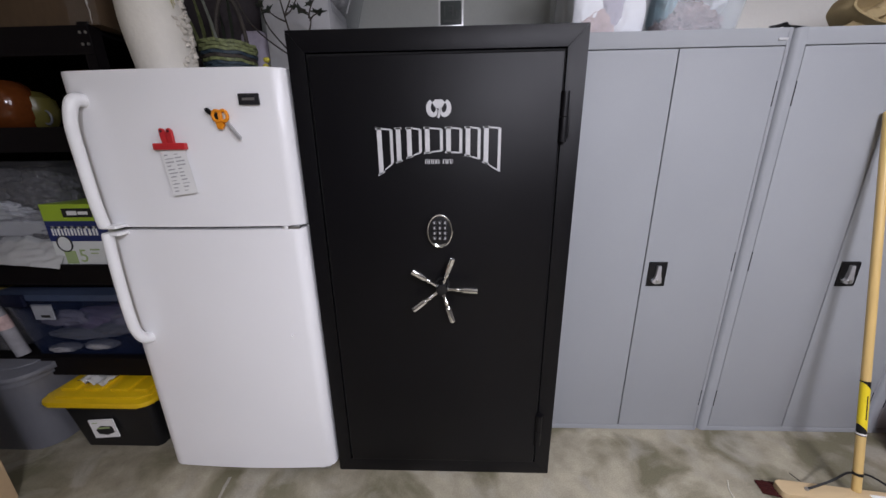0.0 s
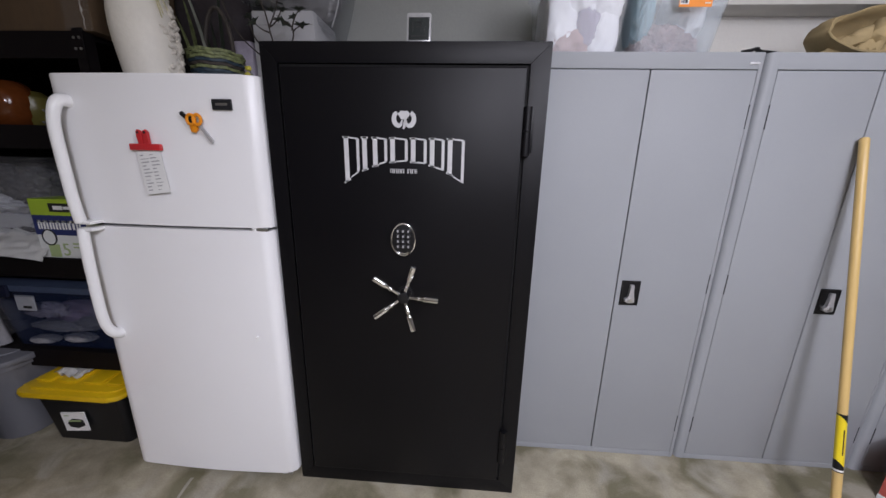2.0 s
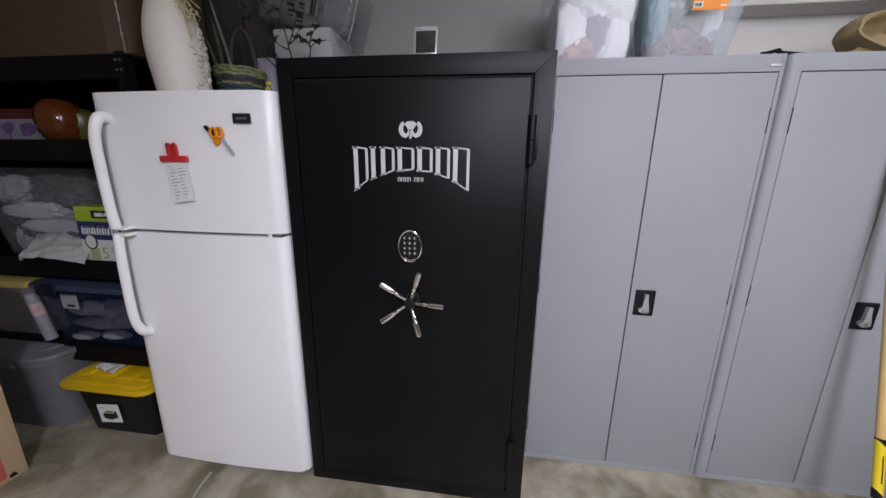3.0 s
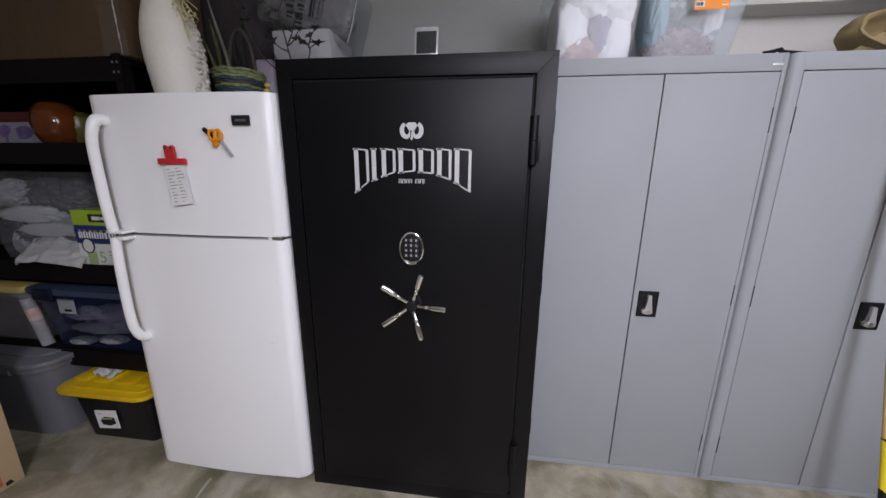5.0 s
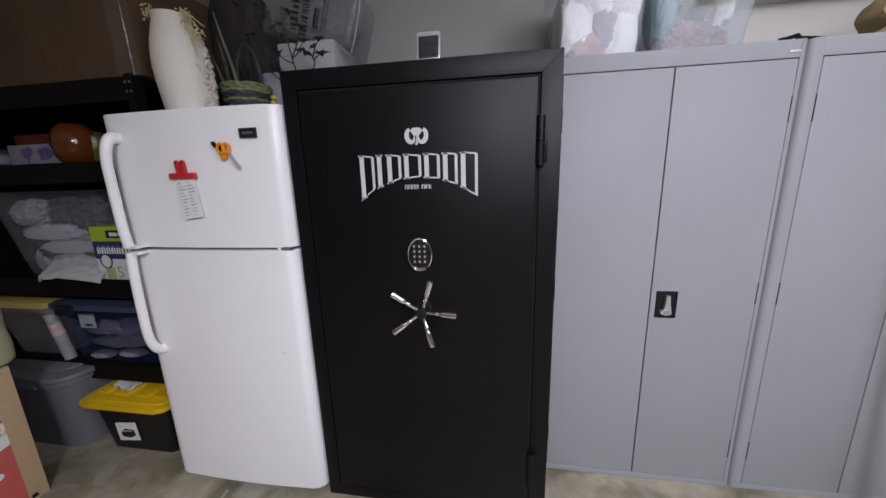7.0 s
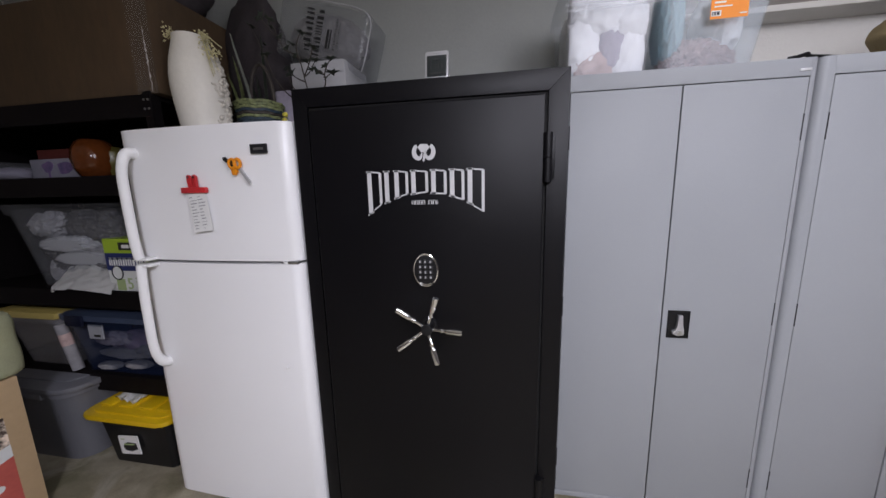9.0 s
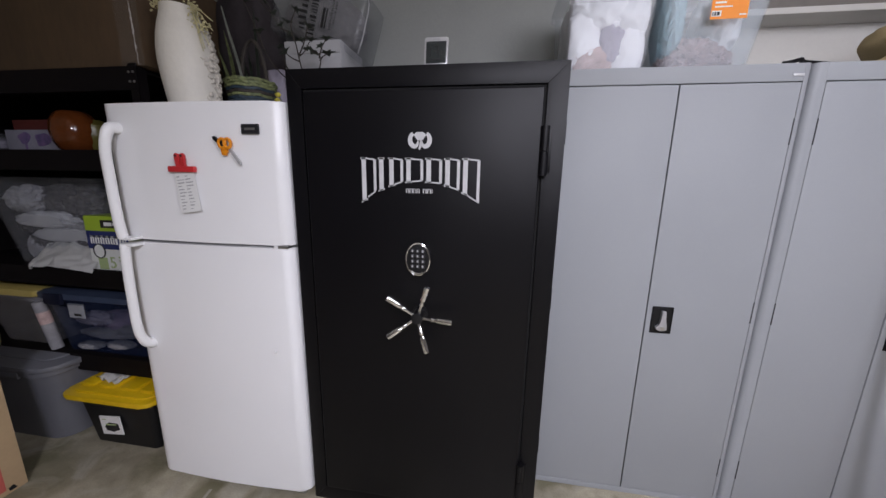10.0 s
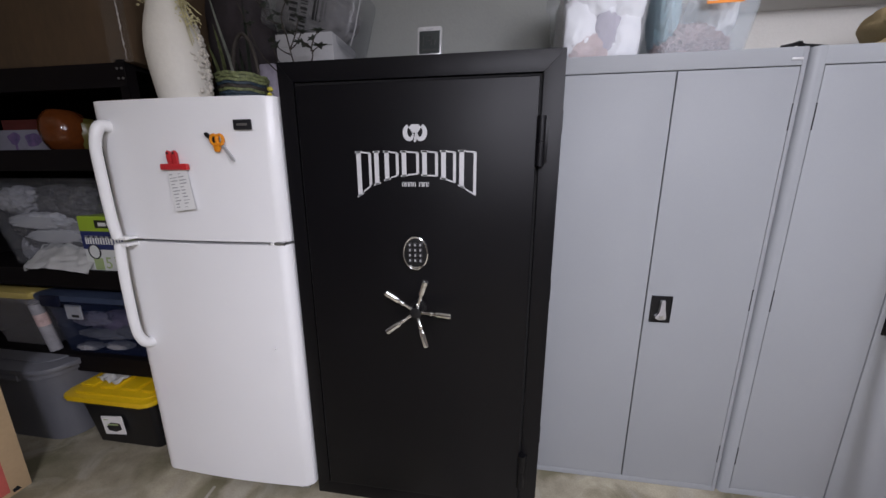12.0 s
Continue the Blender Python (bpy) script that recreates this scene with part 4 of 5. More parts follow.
def bedding():
    rack = thing("white_carton", (-1.53, 0.33, FT), "plain white carton standing behind the safe and refrigerator", "box")
    part("carton", box(-1.645, -1.365, 0.18, 0.44, FT, 2.030, 0.006), M_SHADED_CARD, rack)
    part("flap", box(-1.642, -1.368, 0.176, 0.1795, 1.975, 2.028, 0.001), M_SHADED_CARD, rack)
    b = thing("bedding_bag", (-1.52, 0.33, 2.032), "clear zipped plastic bag of white bedding with black print", "bag")
    lean = Matrix.Translation((-1.515, 0.33, 2.032)) @ Matrix.Rotation(radians(16), 4, "Y")
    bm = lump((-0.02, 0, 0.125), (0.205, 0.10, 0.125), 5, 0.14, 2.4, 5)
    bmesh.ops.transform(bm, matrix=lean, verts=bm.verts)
    part("bedding", bm, M_BEDDING, b, "folded white bedding with shade in its grey base colour")
    bm = box(-0.245, 0.215, -0.118, 0.118, 0.001, 0.265, 0.03, 3)
    bmesh.ops.transform(bm, matrix=lean, verts=bm.verts)
    part("plastic_bag", bm, M_FILM, b, "clear crinkled plastic")
    bm = bmesh.new()
    rng = random.Random(14)
    for x0, x1, z, end, lo, hi in ((-0.095, -0.058, 0.045, 0.235, 0.010, 0.024), (-0.040, -0.008, 0.030, 0.240, 0.006, 0.026), (0.020, 0.030, 0.070, 0.225, 0.150, 0.155), (0.037, 0.042, 0.070, 0.225, 0.150, 0.155), (0.058, 0.068, 0.070, 0.21, 0.004, 0.012), (0.076, 0.083, 0.080, 0.20, 0.004, 0.012)):
        while z < end - lo:
            h = min(rng.uniform(lo, hi), end - z)
            q = (x1 - x0) * rng.choice((0.0, 0.0, 0.25)) if hi < 0.1 else 0
            box(x0 + q, x1, -0.1215, -0.119, z, z + h * 0.55, bm=bm)
            z += h + 0.004
    bmesh.ops.transform(bm, matrix=lean, verts=bm.verts)
    part("print", bm, M_PRINT, b, "black printed bars", smooth=False)
    part("zip_cord", tube([lean @ Vector(p) for p in smoothed([(0.216, -0.10, 0.01), (0.222, -0.10, 0.12), (0.20, -0.11, 0.255), (0.0, -0.12, 0.270), (-0.22, -0.11, 0.26)], 6)], 0.003, 6), M_GREY_PRINT, b)
    s = thing("lavender_pouch", (-1.725, 0.26, FT), "lavender cloth pouch lying behind the basket", "bag")
    part("cloth", lump((-1.725, 0.26, FT + 0.120), (0.060, 0.06, 0.138), 9, 0.06, 2, 4, fold=0.3, boxy=0.8), M_LAVENDER, s)
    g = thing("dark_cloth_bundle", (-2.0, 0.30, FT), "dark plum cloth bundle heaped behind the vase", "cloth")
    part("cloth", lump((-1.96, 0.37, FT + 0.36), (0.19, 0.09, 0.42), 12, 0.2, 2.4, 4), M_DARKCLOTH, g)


bedding()


# ---- things on the cabinets ----
CT = CH


def storage_bins():
    a = thing("clear_tote", (-0.24, 0.2, CT), "clear plastic tote packed with white and mauve soft things", "storage bin", "totes on the cabinets")
    part("tub", tub(-0.405, -0.085, 0.02, 0.42, CT + 0.001, CT + 0.34, 0.022), M_HAZY, a, "clear plastic tub")
    for k in range(2):
        part("rim_ridge", box(-0.410, -0.080, 0.010, 0.0175, CT + 0.222 + 0.02 * k, CT + 0.229 + 0.02 * k, 0.003), M_HAZY, a)
    blobs = [(-0.335, 0.10, 0.11, 0.065, 0.055, 0.095, M_WHITE_SOFT), (-0.25, 0.10, 0.235, 0.085, 0.06, 0.075, M_WHITE_SOFT), (-0.165, 0.085, 0.075, 0.062, 0.042, 0.075, M_WHITE_SOFT), (-0.29, 0.078, 0.045, 0.062, 0.032, 0.048, M_PINK), (-0.225, 0.082, 0.10, 0.045, 0.036, 0.07, M_LAVENDER), (-0.34, 0.12, 0.27, 0.05, 0.07, 0.055, M_WHITE_SOFT), (-0.155, 0.10, 0.20, 0.065, 0.06, 0.06, M_WHITE_SOFT), (-0.22, 0.072, 0.165, 0.016, 0.014, 0.016, M_WHITE_SOFT), (-0.16, 0.11, 0.29, 0.07, 0.07, 0.05, M_WHITE_SOFT), (-0.25, 0.27, 0.15, 0.14, 0.10, 0.15, M_WHITE_SOFT)]
    for i, (x, y, z, sx, sy, sz, m) in enumerate(blobs):
        bm = lump((x, y, CT + z), (sx * 1.22, sy * 0.92, sz * 1.2), i + 31, 0.26, 2.5, 4, fold=0.8)
        for v in bm.verts:  # pressed against the walls of the tub
            v.co = (min(max(v.co.x, -0.383 + 0.004 * (i % 3)), -0.107 - 0.004 * (i % 3)), max(v.co.y, 0.046 - 0.055 * (v.co.z - CT)), max(v.co.z, CT + 0.007))
        part("soft_item", bm, m, a)
    b = thing("frosted_tote", (0.10, 0.2, CT), "frosted plastic tote with an orange paper label on the cabinet", "storage bin", "totes on the cabinets")
    part("tub", tub(-0.080, 0.300, 0.03, 0.42, CT + 0.001, CT + 0.36, 0.045), M_FROST, b, "frosted plastic tub")
    part("rim_ridge", box(-0.070, 0.290, 0.020, 0.026, CT + 0.255, CT + 0.262, 0.002), M_FROST, b)
    for i, (x, y, z, sx, sy, sz, m) in enumerate(((0.09, 0.15, 0.060, 0.105, 0.055, 0.068, M_BITS), (-0.005, 0.17, 0.20, 0.050, 0.09, 0.16, M_TEAL), (0.19, 0.22, 0.2, 0.08, 0.10, 0.13, M_WHITE_SOFT), (0.17, 0.16, 0.05, 0.06, 0.05, 0.050, M_BITS), (0.02, 0.16, 0.050, 0.05, 0.05, 0.050, M_BITS))):
        bm = lump((x, y, CT + z), (sx, sy, sz), i + 51, 0.5 if m == M_BITS else 0.2, 5.5 if m == M_BITS else 2.2, 5, fold=0.75)
        for v in bm.verts:  # held in by the walls of the tub
            q = 0.045 * (1 - (v.co.z - CT) / 0.36)
            v.co = (min(max(v.co.x, -0.072 + q), 0.292 - q), max(v.co.y, 0.040 + q), max(v.co.z, CT + 0.008))
        part("soft_item", bm, m, b)
    f = 0.021
    l = part("label", box(0.075, 0.190, f - 0.0015, f, CT + 0.152, CT + 0.218), M_ORANGE_LABEL, b, "orange paper label with unreadable print", smooth=False)
    part("label_patch", bars([(0.077, 0.108, CT + 0.160, CT + 0.178)], f - 0.0014), M_PAPER, l, smooth=False)
    part("label_print", bars([(0.080, 0.083, CT + 0.163, CT + 0.174), (0.086, 0.091, CT + 0.163, CT + 0.174), (0.094, 0.102, CT + 0.163, CT + 0.174)], f - 0.0026), M_PRINT, l, smooth=False)
    for x0, x1, z0, z1 in ((0.165, 0.185, 0.162, 0.166), (0.085, 0.12, 0.200, 0.206), (0.085, 0.14, 0.188, 0.192)):
        part("label_line", bars([(x0, x1, CT + z0, CT + z1)], f - 0.0014), M_PAPER, l, smooth=False)
    s = smoothed([(0.325, 0.02, CT + 0.003), (0.35, 0.012, CT + 0.006), (0.375, 0.012, CT + 0.012), (0.39, 0.02, CT + 0.006), (0.44, 0.03, CT + 0.004), (0.52, 0.05, CT + 0.004), (0.70, 0.06, CT + 0.004)], 5)
    solo("strap", tube(s, 0.008, 8, flat=0.4), M_BLACK_PLASTIC, (0.4, 0.02, CT), "thin black strap lying on the cabinet tops", "strap")
    k = thing("canvas_bag", (0.86, 0.24, CT), "crumpled khaki canvas bag lying on the cabinet", "bag")
    # a flattened sack lying with its wide rolled mouth open to the front: rings from the closed back to the mouth and inside again
    bm, rings, n = bmesh.new(), [], 64
    for q, (y, rx, rz) in enumerate(((0.225, 0.03, 0.02), (0.22, 0.11, 0.055), (0.195, 0.145, 0.078), (0.16, 0.160, 0.088), (0.13, 0.166, 0.092), (0.10, 0.170, 0.094), (0.082, 0.166, 0.090), (0.090, 0.156, 0.080), (0.12, 0.148, 0.070), (0.15, 0.12, 0.05), (0.175, 0.06, 0.02))):
        ring = []
        for e in range(n):
            a = 2 * math.pi * e / n
            w = 1 + 0.16 * noise.noise(Vector((math.cos(a) * 1.5, math.sin(a) * 1.5, 2.3 + q * 0.16))) + 0.02 * math.sin(5 * a + q * 0.5)
            low = max(0.0, -math.sin(a))
            z = CT + 0.096 + rz * w * math.sin(a) + 0.022 * math.cos(a) * (q > 2) * max(0.0, math.sin(a))
            ring.append(bm.verts.new((0.832 + rx * w * math.cos(a), y - 0.03 * low * (q in (4, 5, 6)) + 0.03 * math.sin(a) * (q > 3), max(z, CT + 0.004 + 0.003 * (q > 6)))))
        rings.append(ring)
    for ra, rb in zip(rings, rings[1:]):
        for e in range(n):
            bm.faces.new((ra[e], ra[(e + 1) % n], rb[(e + 1) % n], rb[e]))
    bm.faces.new(rings[0])
    bm.faces.new(rings[-1])
    hem = [v.co.copy() for v in rings[6]] + [rings[6][0].co.copy()]
    part("canvas", bm, M_KHAKI, k)
    part("hem", tube([(v.x, v.y + 0.006, max(v.z, CT + 0.010)) for v in hem], 0.005, 8), M_KHAKI, k, "thick rolled hem")
    for e, (pts, r) in enumerate(((((0.72, 0.12, 0.02), (0.77, 0.085, 0.055), (0.83, 0.09, 0.085), (0.90, 0.12, 0.10)), 0.030), (((0.80, 0.10, 0.018), (0.84, 0.065, 0.05), (0.87, 0.08, 0.10), (0.90, 0.12, 0.13)), 0.034), (((0.88, 0.09, 0.02), (0.93, 0.065, 0.06), (0.965, 0.09, 0.11), (0.97, 0.12, 0.14)), 0.034))):
        line = smoothed([(x - 0.02, y, CT + z) for x, y, z in pts], 6)
        bm = tube(line, r * 0.85, 14, taper=[0.75 + 0.4 * math.sin(math.pi * q / (len(line) - 1)) for q in range(len(line))])
        for v in bm.verts:
            v.co += Vector((1, 1, 1)) * 0.020 * noise.noise(v.co * 26 + Vector((e, 0, 0)))
            v.co.z = max(v.co.z, CT + 0.004)
        part("fold", bm, M_KHAKI, k)
    w = thing("plastic_package", (1.14, 0.15, CT), "white and blue printed plastic package on the cabinet", "package")
    part("film", lump((1.20, 0.15, CT + 0.075), (0.20, 0.11, 0.088), 77, 0.22, 2.2, 4, fold=0.7), M_WHITE_FILM, w)
    part("blue_print", lump((1.02, 0.07, CT + 0.026), (0.055, 0.05, 0.030), 79, 0.35, 2.6, 3, fold=0.7), M_BLUE_FILM, w, "blue printed end")
    d = thing("dark_bag", (1.24, 0.33, CT), "dark grey fabric bag behind the khaki bag", "bag")
    part("fabric", lump((1.24, 0.31, CT + 0.125), (0.20, 0.10, 0.145), 83, 0.2, 2, 4), M_DARKCLOTH, d)


storage_bins()


# ---- push broom ----
def broom():
    c, ang = Vector((0.790, -0.374, 0.0)), radians(-7.5)
    b = thing("push_broom", c, "wooden push broom leaning against the steel cabinet", "broom")
    turn = Matrix.Translation(c) @ Matrix.Rotation(ang, 4, "Z")
    def put(bm):
        bmesh.ops.transform(bm, matrix=turn, verts=bm.verts)
        return bm
    pts = rounded(-0.286, 0.286, -0.034, 0.034, 0.02, 6)
    part("block", put(prism(pts, 0.018, 0.048, 0.005)), M_BLOCK_WOOD, b, "bare wooden broom block")
    rng, bm = random.Random(5), bmesh.new()
    for i in range(46):
        for j in range(5):
            x, y = -0.272 + 0.544 * i / 45, -0.024 + 0.012 * j
            ox = (0.01 if i > 42 else -0.058 * (4 - i) / 4 if i < 4 else 0) + rng.gauss(0, 0.0012)
            oy = (0.03 if i < 4 else 0.0) + rng.gauss(0, 0.0012)
            tube([(x, y, 0.020), (x + ox * 0.5, y + oy * 0.5, 0.012), (x + ox, y + oy, 0.001)], 0.006, 5, bm, taper=[0.8, 1.1, 1.2])
    part("bristles", put(bm), M_BRISTLE, b, "maroon bristles")
    foot, tip = Vector((0.803, -0.350, 0.048)), Vector((0.810, -0.018, 1.524))
    u = (tip - foot).normalized()
    n = 14
    line = [foot + (tip - foot) * j / n for j in range(n + 1)] + [tip + u * 0.006]
    h = part("handle", tube(line, 0.0145, 18, taper=[1.0] * (n + 1) + [0.75]), M_BROOM_WOOD, b, "varnished yellow pine handle")
    st0, st1 = 0.262, 0.45
    def slant(q0, q1, radius, k0, k1):
        bm = tube([foot + u * q0, foot + u * q1], radius, 24, cap=False)
        for v in bm.verts:
            k = k0 if (v.co - foot).dot(u) < (q0 + q1) / 2 else k1
            v.co += u * (foot.x + u.x * (v.co - foot).dot(u) - v.co.x) * k
        return bm
    part("sticker", slant(st0, st1, 0.01485, 1.2, 1.2), M_YELLOW_STICKER, h, "yellow sticker with black slanted ends")
    part("sticker_band", slant(st0 - 0.024, st0 + 0.006, 0.0150, 0.0, 1.2), M_BLACK_PLASTIC, h)
    part("sticker_band", slant(st1 - 0.008, st1 + 0.016, 0.0150, 1.2, 0.0), M_BLACK_PLASTIC, h)
    part("sticker_mark", tube([foot + u * (st0 - 0.020), foot + u * (st0 - 0.013)], 0.0152, 18, cap=False), M_PAPER, h)
    side = turn.to_3x3() @ Vector((1, 0, 0))
    part("print", tube([foot + u * (st0 + 0.05) - Vector((0.003, 0.0135, 0)), foot + u * (st1 - 0.04) - Vector((0.003, 0.0135, 0))], 0.0032, 6, flat=0.7), M_CARD, h)
    collar = foot + u * 0.075
    part("collar", tube([collar - u * 0.006, collar + u * 0.006], 0.0165, 18), M_BLACK_PLASTIC, b, "black brace collar")
    for k in (-1, 1):
        e = c + side * (0.185 * k) + Vector((0, 0, 0.050))
        part("brace", tube(smoothed([collar + side * 0.014 * k, collar + side * 0.045 * k + Vector((0, -0.004, -0.004)), collar * 0.45 + e * 0.55 + Vector((0, -0.004, 0.012)), e], 6), 0.0042, 8), M_BLACK_PLASTIC, b, "black wire brace")
        part("bolt", tube([e - Vector((0, 0, 0.003)), e + Vector((0, 0, 0.006))], 0.007, 10), M_STEEL, b)
    part("label", put(box(0.045, 0.145, -0.022, 0.014, 0.0475, 0.049)), M_PAPER, b, "white paper label", smooth=False)
    part("label_print", put(box(0.055, 0.135, -0.015, -0.009, 0.0485, 0.0495)), M_GREY_PRINT, b, smooth=False)


broom()


def red_carton():
    at, ang = Vector((1.205, -0.140, 0)), radians(28)
    b = thing("carton", at, "red and white printed carton on the floor by the cabinet", "box")
    turn = Matrix.Translation(at) @ Matrix.Rotation(ang, 4, "Z")
    def put(bm):
        bmesh.ops.transform(bm, matrix=turn, verts=bm.verts)
        return bm
    part("body", put(box(0.0, 0.24, -0.46, 0.0, 0.0, 0.272, 0.003)), M_RED_CARD, b)
    part("white_band", put(box(-0.0015, 0.2415, -0.4615, 0.0015, 0.180, 0.2725, 0.001)), M_WHITE_CARD, b, "white printed band", smooth=False)
    part("base_band", put(box(-0.0015, 0.2415, -0.4615, 0.0015, 0.0, 0.022, 0.001)), M_WHITE_CARD, b, smooth=False)
    part("flap", put(box(0.02, 0.22, -0.44, -0.02, 0.2726, 0.276, 0.001)), M_WHITE_CARD, b)
    part("title", put(lettering("Belg", 0.086, Matrix.Translation((-0.0012, -0.016, 0.200)) @ Matrix.Diagonal((1, 0.84, 1, 1)) @ Matrix.Rotation(radians(-90), 4, "Z") @ Matrix.Rotation(radians(90), 4, "X"))), M_BADGE, b, "dark printed word", smooth=False)
    part("title_bars", put(bars_x([(-0.20, -0.212, 0.200, 0.250), (-0.222, -0.245, 0.200, 0.244), (-0.256, -0.278, 0.200, 0.244)])), M_BADGE, b, smooth=False)
    bm = bmesh.new()
    for z, y0, y1 in ((0.13, -0.08, -0.25), (0.11, -0.08, -0.22), (0.09, -0.08, -0.27)):
        box(-0.0025, -0.001, y1, y0, z, z + 0.004, bm=bm)
    part("small_print", put(bm), M_RED_BOX_DARK, b, smooth=False)


red_carton()


# ---- shelving rack and what stands on it ----
RX0, RX1, RY0, RY1 = -3.36, -2.035, -0.20, 0.34
DECKS = (0.052, 0.545, 0.980, 1.507, 1.822)


def rack():
    r = thing("storage_rack", ((RX0 + RX1) / 2, 0.1, 0), "black steel four-tier storage rack filled with bins and boxes", "shelving")
    for x in (RX0, RX1 - 0.04):
        for y in (RY0, RY1 - 0.04):
            bm = box(x, x + 0.04, y if y < 0 else y + 0.0365, y + 0.0035 if y < 0 else y + 0.04, 0.1105, 1.835, 0.001, 1)
            xs = x if x < -3 else x + 0.0365
            box(xs, xs + 0.0035, y, y + 0.04, 0.1105, 1.835, 0.001, 1, bm=bm)
            p = part("post", bm, M_RACK, r)
    # two added black sheets stand in for the shade behind the load
    part("back_panel", box(RX0, RX1, RY1 + 0.002, RY1 + 0.006, 0.1105, 1.835), M_RACK, r, "added black sheet in place of shade behind the load", smooth=False)
    part("side_panel", box(RX0 - 0.006, RX0 - 0.002, RY0, RY1, 0.1105, 1.835), M_RACK, r, "added black sheet in place of shade at the far end", smooth=False)
    for z in DECKS[1:]:
        hb = 0.085
        part("deck", box(RX0 + 0.005, RX1 - 0.005, RY0 + 0.006, RY1 - 0.006, z - 0.016, z, 0.002), M_RACK, r)
        for y in (RY0 - 0.003, RY1 - 0.001):
            bm = box(RX0 + 0.001, RX1 - 0.001, y, y + 0.004, z - hb, z + 0.002, 0.001, 1)
            box(RX0 + 0.001, RX1 - 0.001, y + 0.001, y + 0.014, z - hb, z - hb + 0.003, 0.001, 1, bm=bm)
            part("beam", bm, M_RACK, r)
        if z > 1.6:
            for dx in (0.012, 0.032):
                for dz in (0.02, 0.055):
                    part("rivet", tube([(RX1 - dx, RY0 - 0.006, z - dz), (RX1 - dx, RY0 - 0.002, z - dz)], 0.0045, 8), M_STEEL, r, "bright rivet")


rack()


def long_carton():
    z = DECKS[4] + 0.003
    b = thing("cardboard_carton", (-2.7, 0.05, z), "long brown cardboard carton wrapped in clear film on the rack", "box")
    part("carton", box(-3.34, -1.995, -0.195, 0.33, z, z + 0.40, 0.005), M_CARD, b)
    rng = random.Random(3)
    bm = bmesh.new()
    n, k = 40, 8
    grid = [[bm.verts.new((-2.095 + 0.10 * i / k, -0.1975 - 0.010 * abs(noise.noise(Vector((i * 0.9, j * 0.55, 3.1)))), z + 0.398 * j / n)) for i in range(k + 1)] for j in range(n + 1)]
    for j in range(n):
        for i in range(k):
            bm.faces.new((grid[j][i], grid[j][i + 1], grid[j + 1][i + 1], grid[j + 1][i]))
    pts = [(-2.012 - 0.012 * (j / 40) + 0.003 * noise.noise(Vector((j * 0.8, 2, 5))), -0.206 + 0.004 * noise.noise(Vector((j * 1.3, 7, 1))), z + 0.002 + 0.39 * j / 40) for j in range(41)]
    # the ridge draws the bright streak and thins out where the shine ends
    part("film_crease", tube(pts, 0.007, 6, flat=0.7, taper=[(0.15 + 1.3 * abs(noise.noise(Vector((j * 1.4, 4, 4))))) * max(0.02, min(1, (27 - j) / 6)) for j in range(41)]), M_SHINE_RIDGE, b, "pale ridge that stands in for the shine on the film")
    part("film_wrap", bm, M_TAPE, b, "crinkled clear film at the end")


long_carton()


